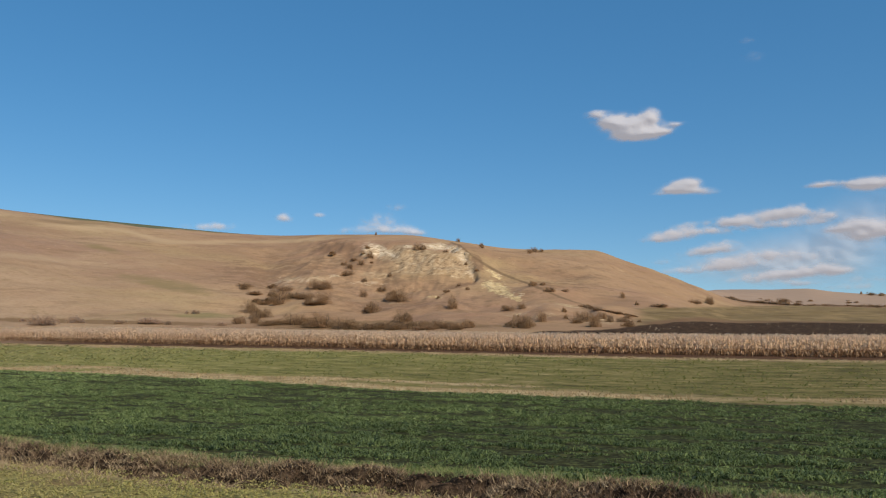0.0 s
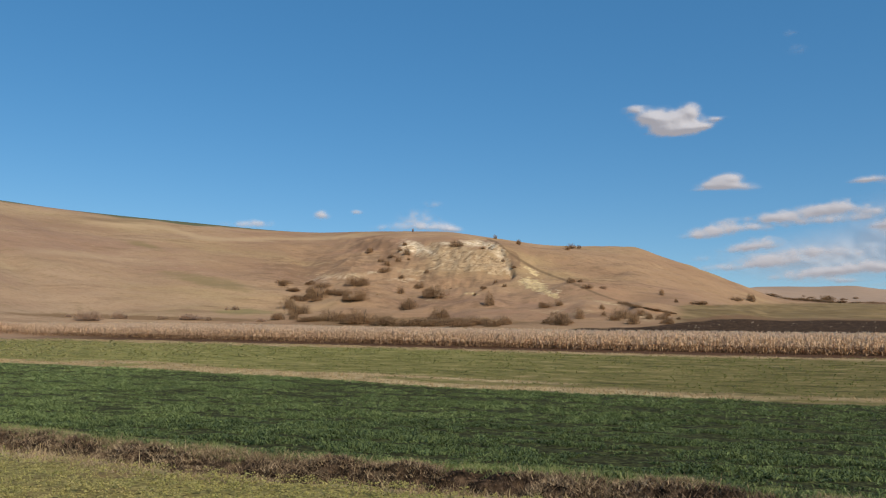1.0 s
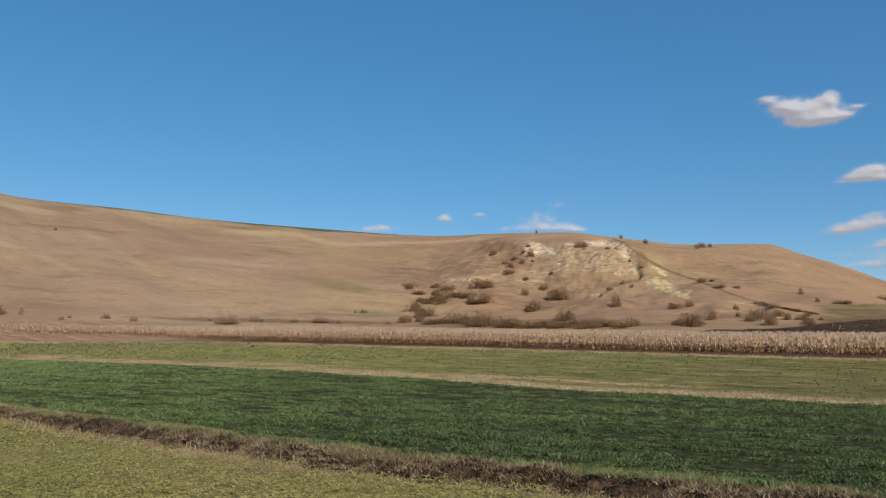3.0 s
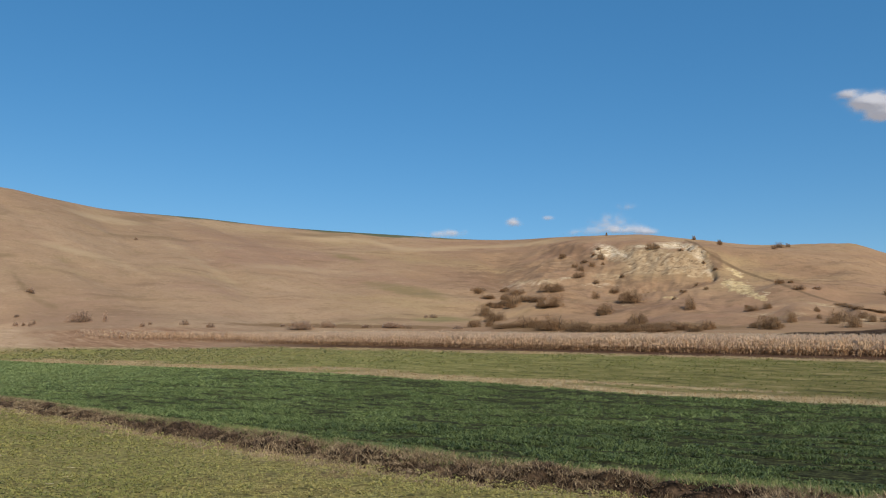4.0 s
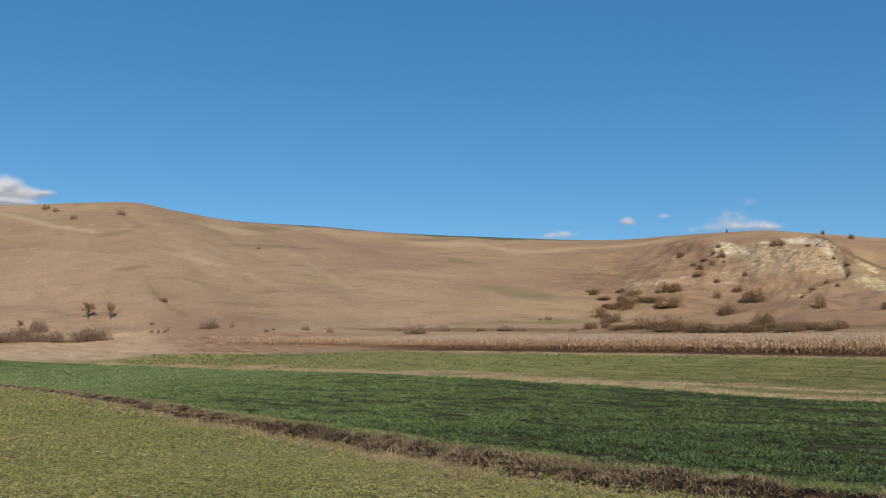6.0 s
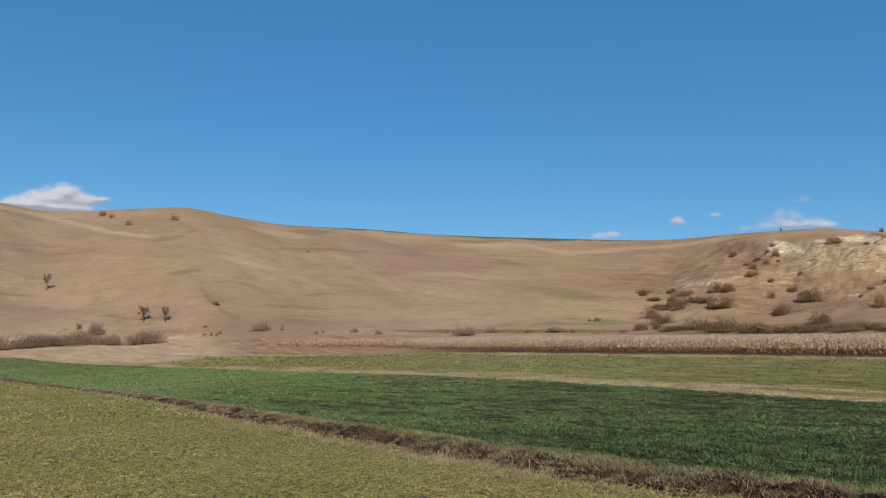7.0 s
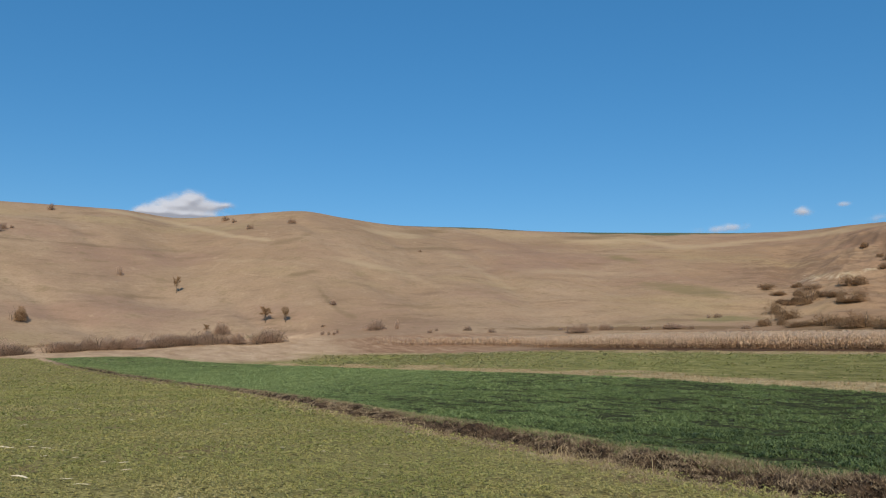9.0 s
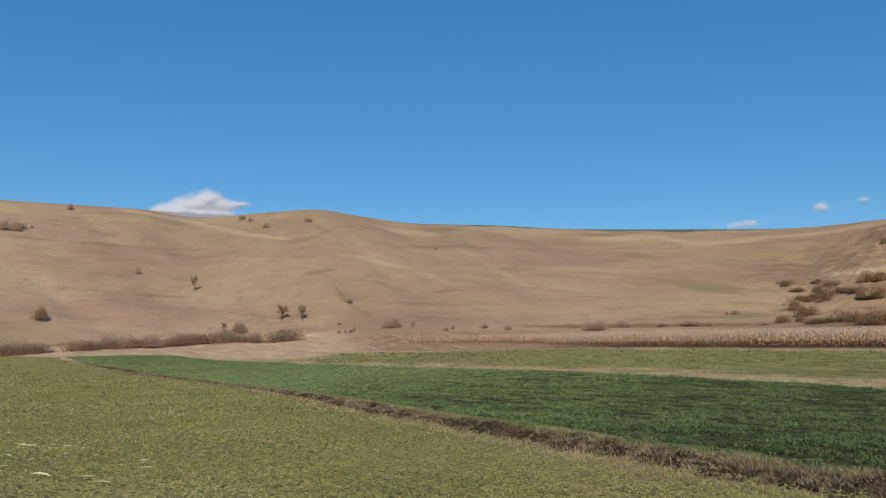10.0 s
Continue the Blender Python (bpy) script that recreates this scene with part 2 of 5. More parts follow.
    m["chalk"] = (chalk + speck * 0.4) * hill
    # heath cover; narrow patches at turn 1.2 and 2.4 paint the rim's shaded flank
    m["heath_shade"] = (np.maximum.reduce([patch(-7.6, .146, 1.7, .009), patch(-6.3, .130, .9, .012) * 1.1, patch(-9.2, .124, 2.6, .008) * .7, patch(-11.5, .112, 5.5, .034) * .6, patch(8, .11, 6, .03) * .45, patch(1.2, .1015, 1.2, .004, .003) * 1.1, patch(2.4, .130, .45, .010, -.012) * 1.2, patch(-4, .108, 7, .038) * .55,
                                     patch(8, .062, 5, .004), patch(-7.5, .090, 5, .010) * .6, patch(-3, .078, 9, .016) * .55]) + speck * .4) * hill

    def stroke(turns, rises, wide, ends=1.0):
        """A narrow line across the slope, through a few places on it."""
        line = bent(turn, turns, rises) + speck * .005
        return np.exp(-((rise - line) / wide) ** 2) * step(turns[0] - ends, turns[0] + ends, turn) * step(turns[-1] + ends, turns[-1] - ends, turn)

    m["pale"] = np.maximum.reduce([
        stroke([-58, -56.4, -52.7, -49.6, -46.7], [.183, .179, .1685, .1595, .154], .0026), stroke([-41.2, -39.2, -36.5], [.176, .169, .164], .0035) * .8,
        stroke([-42.6, -38.8, -35.6], [.1375, .1226, .1033], .004, 2) * .6, stroke([-26, -24.6, -22, -18.2, -14.4, -10.4, -7.3], [.1577, .158, .157, .147, .1495, .1545, .161], .0032, 2),
        stroke([-35.7, -33.3, -30.9, -28.6], [.1517, .1316, .1044, .0806], .006, 1.5) * .35, stroke([-50, -47, -44], [.127, .131, .128], .0025, 2) * .6, stroke([-31, -27, -22], [.125, .121, .117], .004, 3) * .5]) * hill
    # dark strokes: shade of gullies and hollows laid into the grass colour
    m["shade_lines"] = np.maximum.reduce([
        stroke([-43.8, -43.2, -42.5, -41.1], [.101, .088, .075, .064], .0045, .4) * .9, stroke([-47.1, -45.5, -44.2], [.151, .158, .167], .003, .6) * .8, stroke([-46, -45.5, -44, -43.5], [.1125, .115, .1195, .119], .0022, .6),
        stroke([-55.8, -53.1], [.1094, .0994], .002) * .7, stroke([-38, -36, -34.5], [.170, .1705, .173], .004) * .8, stroke([-26.5, -24.6, -22], [.1625, .162, .1655], .003) * .8, stroke([-41, -37.9, -34.8], [.0675, .0786, .079], .0025, 1.5) * .5,
        stroke([-60, -55, -50], [.1395, .1375, .139], .002, 3) * .6, stroke([-40, -36, -33], [.147, .150, .146], .003, 2) * .5, stroke([-33, -30, -27], [.094, .097, .092], .003, 2) * .5, stroke([-62, -58, -54], [.090, .087, .082], .0025, 2) * .6]) * hill
    m["moss"] = step(0.1, 1.2, np.maximum.reduce([patch(-18.3, .096, 3.4, .007, -.0025) * 1.25, patch(-22.6, .135, 1.6, .004, -.003) * .8, patch(-45, .168, 3, .008) * .8, patch(-47.5, .150, 2, .005) * .7]) * (1 + (rough(x, y, 30, 57, 5) - .5) * 2.4)) * hill
    m["turf"] = (np.maximum.reduce([patch(-16.2, .0615, 2.6, .0045), patch(-47.2, .040, 1.6, .004) * .9, patch(-20, .060, 3, .003) * .6]) + speck * .5) * (v > -0.1) * (v < 1)
    m["warm"] = step(-36, -8, turn + wide * 10)
    m["fallow"] = step(168, 182, s + wide * 12) * (v < 0.02) * (turn > -66) * (turn < -20) * step(60, 45, q)
    crease = bent(turn, [0.1, 1.3, 1.9, 2.9, 4.1, 6.0, 9.25, 12.0], [.1575, .1490, .1400, .1280, .1160, .1030, .0800, .0695])
    m["gully"] = np.exp(-((rise - crease) / (.0012 + .0010 * (speck + .5))) ** 2) * step(0.1, 0.8, turn) * step(12, 8, turn) * hill + speck * .3
    m["dark"] = step(0.955, 0.975, v + (rough(turn * 10, 0 * turn, 40, 55, 2) - 0.5) * 0.13) * step(-44, -38, turn) * step(-9, -14, turn) * step(0.6, 0.3, w)
    m["scrub"] = (np.maximum.reduce([patch(-5, .053, 8.5, .0055) * 1.25, patch(-60, .024, 7, .006, .0012), patch(-22, .052, 10, .003)]) + speck * .4) * (v > -0.2) * (v < 1)
    return m

# ---- materials ----
class Nodes:
    """A short way to wire a material."""

    def __init__(self, name):
        self.mat = bpy.data.materials.new(name)
        self.mat.use_nodes = True
        self.n, self.l = self.mat.node_tree.nodes, self.mat.node_tree.links
        self.bsdf = self.n["Principled BSDF"]

    def put(self, socket, value):
        if isinstance(value, bpy.types.NodeSocket):
            self.l.new(value, socket)
        elif isinstance(value, tuple) and len(value) == 3 and socket.type == "RGBA":
            socket.default_value = (*value, 1)
        else:
            socket.default_value = value

    def attribute(self, name):
        node = self.n.new("ShaderNodeAttribute")
        node.attribute_name = name
        return node.outputs["Fac"]

    def place(self):
        return self.n.new("ShaderNodeTexCoord").outputs["Object"]

    def scaled(self, vector, sx, sy, sz, turn=0.0):
        if turn:
            node = self.n.new("ShaderNodeMapping")
            node.inputs["Rotation"].default_value = (0, 0, turn)
            self.l.new(vector, node.inputs["Vector"])
            vector = node.outputs["Vector"]
        node = self.n.new("ShaderNodeMapping")
        node.inputs["Scale"].default_value = (sx, sy, sz)
        self.l.new(vector, node.inputs["Vector"])
        return node.outputs["Vector"]

    def noise(self, vector, scale, detail=4.0, rough=0.55):
        node = self.n.new("ShaderNodeTexNoise")
        node.inputs["Scale"].default_value, node.inputs["Detail"].default_value, node.inputs["Roughness"].default_value = scale, detail, rough
        self.l.new(vector, node.inputs["Vector"])
        return node.outputs["Fac"]

    def ramp(self, fac, *stops):
        node = self.n.new("ShaderNodeValToRGB")
        ramp = node.color_ramp
        while len(ramp.elements) < len(stops):
            ramp.elements.new(0.5)
        for element, (at, colour) in zip(ramp.elements, stops):
            element.position, element.color = at, (*colour, 1)
        self.l.new(fac, node.inputs["Fac"])
        return node.outputs["Color"]

    def mix(self, fac, a, b, blend="MIX"):
        node = self.n.new("ShaderNodeMix")
        node.data_type, node.blend_type = "RGBA", blend
        self.put(node.inputs[0], fac)
        self.put(node.inputs[6], a)
        self.put(node.inputs[7], b)
        return node.outputs[2]

    def sums(self, kind, a, b):
        node = self.n.new("ShaderNodeMath")
        node.operation = kind
        self.put(node.inputs[0], a)
        self.put(node.inputs[1], b)
        return node.outputs[0]

    def torn(self, name, noise, low, high, much):
        """A cover's share with an edge broken up by noise."""
        field = self.sums("ADD", self.attribute(name), self.sums("MULTIPLY", self.sums("SUBTRACT", noise, 0.5), much))
        return self.ramp(field, (low, (0, 0, 0)), (high, (1, 1, 1)))

    def random(self):
        return self.n.new("ShaderNodeObjectInfo").outputs["Random"]

    def island(self):
        return self.n.new("ShaderNodeNewGeometry").outputs["Random Per Island"]

    def bump(self, fac, strength, distance):
        node = self.n.new("ShaderNodeBump")
        node.inputs["Strength"].default_value, node.inputs["Distance"].default_value = strength, distance
        self.l.new(fac, node.inputs["Height"])
        self.l.new(node.outputs["Normal"], self.bsdf.inputs["Normal"])

    def done(self, colour, rough=0.9, gloss=0.1):
        self.put(self.bsdf.inputs["Base Color"], colour)
        self.bsdf.inputs["Roughness"].default_value = rough
        self.bsdf.inputs["Specular IOR Level"].default_value = gloss
        return self.mat


def ground_material():
    m = Nodes("ground cover")
    p = m.place()
    big, mid, small, fine = m.noise(p, 0.012, 5), m.noise(p, 0.06, 5), m.noise(p, 0.9, 5, 0.65), m.noise(p, 9.0, 4, 0.7)
    # dry winter grass of the hill: soft swathes, fine mottling, faint slips across the slope
    streak = m.noise(m.scaled(p, 0.03, 0.03, 0.17, radians(15)), 1.0, 6, 0.62)
    tan = m.ramp(big, (0.38, (0.315, 0.206, 0.128)), (0.48, (0.355, 0.238, 0.146)), (0.60, (0.405, 0.280, 0.176)))
    tan = m.mix(m.ramp(streak, (0.44, (0, 0, 0)), (0.62, (0.5, 0.5, 0.5))), tan, m.mix(mid, (0.29, 0.185, 0.115), (0.40, 0.275, 0.172)))
    hue = m.noise(m.scaled(p, 0.010, 0.010, 0.035), 1.0, 5, 0.6)
    tan = m.mix(m.ramp(hue, (0.36, (0.8, 0.8, 0.8)), (0.48, (0, 0, 0))), tan, (0.315, 0.196, 0.134))
    tan = m.mix(m.ramp(hue, (0.53, (0, 0, 0)), (0.66, (0.7, 0.7, 0.7))), tan, (0.395, 0.295, 0.160))
    tan = m.mix(m.ramp(m.noise(p, 0.22, 6, 0.7), (0.48, (0, 0, 0)), (0.70, (0.45, 0.45, 0.45))), tan, (0.26, 0.172, 0.104))
    tan = m.mix(m.ramp(small, (0.45, (0, 0, 0)), (0.75, (0.5, 0.5, 0.5))), tan, (0.25, 0.168, 0.098))
    slip = m.noise(m.scaled(p, 0.045, 0.045, 0.34), 1.0, 6, 0.66)
    tan = m.mix(m.ramp(slip, (0.55, (0, 0, 0)), (0.68, (0.55, 0.55, 0.55))), tan, (0.215, 0.138, 0.085))
    tan = m.mix(m.ramp(slip, (0.30, (0.35, 0.35, 0.35)), (0.43, (0, 0, 0))), tan, (0.45, 0.32, 0.20))
    tuft = m.noise(p, 0.13, 7, 0.78)
    tan = m.mix(m.ramp(tuft, (0.56, (0, 0, 0)), (0.66, (0.50, 0.50, 0.50))), tan, m.mix(mid, (0.20, 0.135, 0.078), (0.24, 0.185, 0.088)))
    tan = m.mix(m.ramp(tuft, (0.33, (0.45, 0.45, 0.45)), (0.43, (0, 0, 0))), tan, (0.455, 0.325, 0.205))
    # bleached lines, and shade of gullies painted as dark strokes, soft at the rim
    tan = m.mix(m.sums("MULTIPLY", m.torn("pale", streak, 0.15, 0.95, 1.5), 0.60), tan, (0.50, 0.375, 0.225))
    tan = m.mix(m.sums("MULTIPLY", m.torn("shade_lines", slip, 0.2, 0.9, 1.6), 0.60), tan, (0.20, 0.138, 0.075))
    tan = m.mix(1.0, tan, m.mix(m.attribute("warm"), (0.90, 0.905, 0.92), (0.935, 0.89, 0.855)), "MULTIPLY")
    # far hills go pale pinkish tan: aerial haze mixed into their colour
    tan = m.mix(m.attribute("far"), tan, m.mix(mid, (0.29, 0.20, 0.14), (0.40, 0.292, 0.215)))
    c = m.mix(m.attribute("dark"), tan, (0.105, 0.115, 0.065))
    crumb = m.noise(m.scaled(p, 0.20, 0.20, 0.42), 1.0, 7, 0.72)
    tear = m.noise(m.scaled(p, 0.55, 0.16, 0.5, radians(25)), 1.0, 6, 0.7)
    c = m.mix(m.torn("scrub", crumb, 0.38, 0.62, 1.6), c, m.mix(small, (0.16, 0.10, 0.055), (0.27, 0.17, 0.09)))
    c = m.mix(m.sums("MULTIPLY", m.torn("heath_shade", crumb, 0.38, 0.66, 2.2), 0.75), c, m.mix(small, (0.15, 0.088, 0.052), (0.25, 0.155, 0.095)))
    c = m.mix(m.sums("MULTIPLY", m.torn("moss", crumb, 0.15, 1.1, 2.2), 0.75), c, m.mix(small, (0.17, 0.132, 0.064), (0.25, 0.188, 0.092)))
    c = m.mix(m.sums("MULTIPLY", m.torn("turf", crumb, 0.35, 0.9, 1.4), 0.65), c, m.mix(small, (0.135, 0.135, 0.052), (0.23, 0.195, 0.088)))
    stone = m.ramp(m.noise(m.scaled(p, 0.5, 0.25, 0.4, radians(25)), 1.0, 7, 0.74), (0.37, (0.17, 0.112, 0.066)), (0.47, (0.345, 0.238, 0.138)), (0.56, (0.42, 0.305, 0.18)), (0.66, (0.60, 0.46, 0.30)))
    c = m.mix(m.torn("bare", crumb, 0.42, 0.82, 2.0), c, stone)
    c = m.mix(m.torn("ochre", tear, 0.42, 0.66, 2.2), c, m.ramp(m.noise(p, 0.5, 6, 0.75), (0.35, (0.26, 0.175, 0.092)), (0.5, (0.48, 0.36, 0.19)), (0.64, (0.66, 0.52, 0.30))))
    c = m.mix(m.sums("MULTIPLY", m.torn("gully", crumb, 0.3, 0.8, 1.1), 0.8), c, (0.15, 0.098, 0.058))
    c = m.mix(m.torn("chalk", tear, 0.30, 0.95, 1.7), c, m.ramp(m.noise(p, 0.6, 5, 0.7), (0.34, (0.36, 0.265, 0.165)), (0.45, (0.55, 0.43, 0.29)), (0.62, (0.72, 0.60, 0.43))))
    c = m.mix(m.attribute("plain"), c, m.ramp(m.noise(m.scaled(p, 0.012, 0.10, 1.0, radians(33)), 1.0, 7, 0.68), (0.38, (0.140, 0.098, 0.050)), (0.5, (0.185, 0.134, 0.066)), (0.62, (0.25, 0.175, 0.090))))
    c = m.mix(m.attribute("hedge"), c, m.mix(small, (0.12, 0.07, 0.04), (0.20, 0.12, 0.07)))
    c = m.mix(m.attribute("plough"), c, m.ramp(m.noise(p, 0.9, 5, 0.8), (0.38, (0.018, 0.010, 0.005)), (0.52, (0.052, 0.031, 0.017)), (0.70, (0.16, 0.10, 0.06))))
    c = m.mix(m.attribute("fallow"), c, m.ramp(m.noise(m.scaled(p, 0.05, 0.25, 1.0, radians(33)), 1.0, 7, 0.7), (0.34, (0.33, 0.218, 0.135)), (0.5, (0.42, 0.288, 0.182)), (0.66, (0.51, 0.365, 0.24))))
    c = m.mix(m.attribute("red"), c, m.ramp(m.noise(m.scaled(p, 0.06, 0.5, 1.0, radians(33)), 1.0, 7, 0.72), (0.34, (0.20, 0.112, 0.066)), (0.5, (0.29, 0.175, 0.105)), (0.66, (0.40, 0.27, 0.17))))
    mottle = m.noise(m.scaled(p, 0.30, 0.75, 1.0, radians(33)), 1.0, 8, 0.80)
    thin = m.ramp(mottle, (0.37, (0.045, 0.040, 0.017)), (0.46, (0.108, 0.096, 0.034)), (0.56, (0.180, 0.143, 0.058)), (0.67, (0.37, 0.275, 0.145)))
    lush = m.ramp(mottle, (0.37, (0.085, 0.082, 0.028)), (0.46, (0.185, 0.180, 0.056)), (0.57, (0.265, 0.240, 0.084)), (0.68, (0.44, 0.35, 0.18)))
    c = m.mix(m.attribute("green"), c, m.mix(m.attribute("lush"), thin, lush))
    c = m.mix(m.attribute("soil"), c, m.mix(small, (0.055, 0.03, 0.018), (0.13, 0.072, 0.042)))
    # near-black specks put the shadow between leaf clumps into the ground colour
    c = m.mix(m.attribute("near"), c, m.ramp(fine, (0.36, (0.025, 0.020, 0.010)), (0.43, (0.165, 0.140, 0.052)), (0.56, (0.285, 0.245, 0.088)), (0.72, (0.42, 0.335, 0.150))))
    worn_soil = m.sums("MULTIPLY", m.attribute("near"), m.ramp(m.noise(p, 0.3, 6, 0.72), (0.54, (0, 0, 0)), (0.66, (0.75, 0.75, 0.75))))
    c = m.mix(worn_soil, c, m.mix(fine, (0.10, 0.062, 0.033), (0.27, 0.18, 0.10)))
    # near-black soil stands in for shade in the gaps between tufts
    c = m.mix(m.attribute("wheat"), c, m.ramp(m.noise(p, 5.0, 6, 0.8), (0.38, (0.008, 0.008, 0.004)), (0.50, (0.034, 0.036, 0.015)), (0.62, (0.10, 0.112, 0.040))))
    c = m.mix(m.attribute("sward"), c, m.mix(fine, (0.075, 0.095, 0.03), (0.17, 0.185, 0.065)))
    c = m.mix(m.attribute("margin"), c, m.ramp(small, (0.35, (0.20, 0.15, 0.07)), (0.6, (0.46, 0.36, 0.20))))
    # dark soil, taken to near-black so the trench's shade sits in the colour
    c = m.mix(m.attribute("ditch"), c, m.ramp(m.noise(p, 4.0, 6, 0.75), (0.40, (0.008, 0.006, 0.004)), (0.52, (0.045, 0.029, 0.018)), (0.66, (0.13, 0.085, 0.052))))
    m.bump(m.sums("ADD", small, m.sums("MULTIPLY", fine, 0.25)), 0.6, 0.12)
    return m.done(c, 0.95, 0.05)


GROUND = ground_material()

# ---- the ground: one sheet to the horizon ----
def spread(a, b, growth):
    n = max(2, int(math.log(b / a) / math.log(1 + growth)))
    return list(np.geomspace(a, b, n, endpoint=False))


def build_ground():
    rings = np.array(spread(0.4, 8, 0.06) + spread(8, 30, 0.010) + spread(30, 170, 0.016) + spread(170, 230, 0.007) + spread(230, 420, 0.005) + spread(420, 480, 0.009) + spread(480, 1500, 0.016) + spread(1500, 4800, 0.08) + [4800])
    turns = np.radians(np.r_[np.arange(-70, -14, 0.22), np.arange(-14, 8, 0.10), np.arange(8, 36, 0.22), np.arange(36, 290, 4.0)])
    d, a = np.meshgrid(rings, turns, indexing="ij")
    x, y = d * np.sin(a), d * np.cos(a)
    z = height(x, y)
    nr, na = x.shape
    index = np.arange(nr * na).reshape(nr, na)
    nxt = np.roll(index, -1, 1)
    quads = np.stack([index[:-1], index[1:], nxt[1:], nxt[:-1]], -1).reshape(-1, 4)
    middle = nr * na
    mesh = bpy.data.meshes.new("ground")
    verts = np.vstack([np.stack([x, y, z], -1).reshape(-1, 3), [[0, 0, float(height(0.0, 0.0))]]])
    fan = np.stack([index[0], nxt[0], np.full(na, middle)], -1)
    mesh.vertices.add(len(verts))
    mesh.vertices.foreach_set("co", verts.ravel())
    mesh.loops.add(quads.size + fan.size)
    mesh.loops.foreach_set("vertex_index", np.r_[quads.ravel(), fan.ravel()])
    mesh.polygons.add(len(quads) + len(fan))
    mesh.polygons.foreach_set("loop_start", np.r_[np.arange(len(quads)) * 4, quads.size + np.arange(len(fan)) * 3])
    mesh.polygons.foreach_set("use_smooth", np.ones(len(quads) + len(fan), bool))
    mesh.update(calc_edges=True)
    mesh.flip_normals()
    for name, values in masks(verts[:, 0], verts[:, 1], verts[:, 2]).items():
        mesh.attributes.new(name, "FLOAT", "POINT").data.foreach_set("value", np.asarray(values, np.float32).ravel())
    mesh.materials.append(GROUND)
    return tagged(new("ground", mesh), "rolling ground with farm strips and a dry grassy hill", "ground", kind="structure")


build_ground()

# ---- helpers for things ----
def part_of(name, mesh, material, parent, label=""):
    mesh.materials.append(material)
    ob = new(name, mesh)
    ob.parent = parent
    return tagged(ob, label)


def sheet(name, verts, faces):
    """A mesh from arrays: vertices, and triangles or quads."""
    verts, faces = np.asarray(verts, float), np.asarray(faces, np.int64)
    mesh = bpy.data.meshes.new(name)
    mesh.vertices.add(len(verts))
    mesh.vertices.foreach_set("co", verts.ravel())
    mesh.loops.add(faces.size)
    mesh.loops.foreach_set("vertex_index", faces.ravel())
    mesh.polygons.add(len(faces))
    mesh.polygons.foreach_set("loop_start", np.arange(len(faces)) * faces.shape[1])
    mesh.update(calc_edges=True)
    return mesh


def joined(pieces):
    verts, faces, n = [], [], 0
    for v, f in pieces:
        verts.append(v)
        faces.append(f + n)
        n += len(v)
    return np.vstack(verts), np.vstack(faces)


def blades(base, tall, wide, lean, rng, joints=1):
    """Leaf blades that rise from their base points and bend over; joints 0: one triangle each, 1: a bent one of three."""
    n = len(base)
    turn, face = rng.uniform(0, 2 * np.pi, n), rng.uniform(0, 2 * np.pi, n)
    out = np.stack([np.cos(turn), np.sin(turn), 0 * turn], 1)
    side = np.stack([np.cos(face), np.sin(face), 0 * face], 1) * (wide / 2)[:, None]
    up = np.array([0, 0, 1.0])
    tip = base + up * (tall * (1 - 0.35 * lean))[:, None] + out * (tall * lean)[:, None]
    low = base - up * 0.02
    if not joints:
        verts = np.stack([low - side, low + side, tip], 1)
        return verts.reshape(-1, 3), np.arange(3 * n).reshape(-1, 3)
    mid = base + up * (tall * 0.62)[:, None] + out * (tall * lean * 0.35)[:, None]
    verts = np.stack([low - side * .8, low + side * .8, mid - side, mid + side, tip], 1)
    faces = np.array([[0, 1, 3], [0, 3, 2], [2, 3, 4]])[None] + 5 * np.arange(n)[:, None, None]
    return verts.reshape(-1, 3), faces.reshape(-1, 3)


def leaves(base, size, rng, count, tilt):
    """Rosettes: flat pointed leaves that spread from each base point."""
    n = len(base) * count
    b, s = np.repeat(base, count, 0), np.repeat(size, count) * rng.uniform(0.6, 1.25, n)
    turn, rise = rng.uniform(0, 2 * np.pi, n), rng.uniform(*tilt, n)
    out = np.stack([np.cos(turn) * np.cos(rise), np.sin(turn) * np.cos(rise), np.sin(rise)], 1)
    side = np.stack([-np.sin(turn), np.cos(turn), rng.uniform(-.5, .5, n)], 1)
    a = b + out * (s * 0.15)[:, None]
    verts = np.stack([a, a + out * (s * .55)[:, None] + side * (s * .30)[:, None], a + out * s[:, None], a + out * (s * .55)[:, None] - side * (s * .30)[:, None]], 1)
    return verts.reshape(-1, 3), np.arange(4 * n).reshape(-1, 4)


def on_ground(x, y, lift=0.0):
    return np.stack([x, y, height(x, y) + lift], 1)


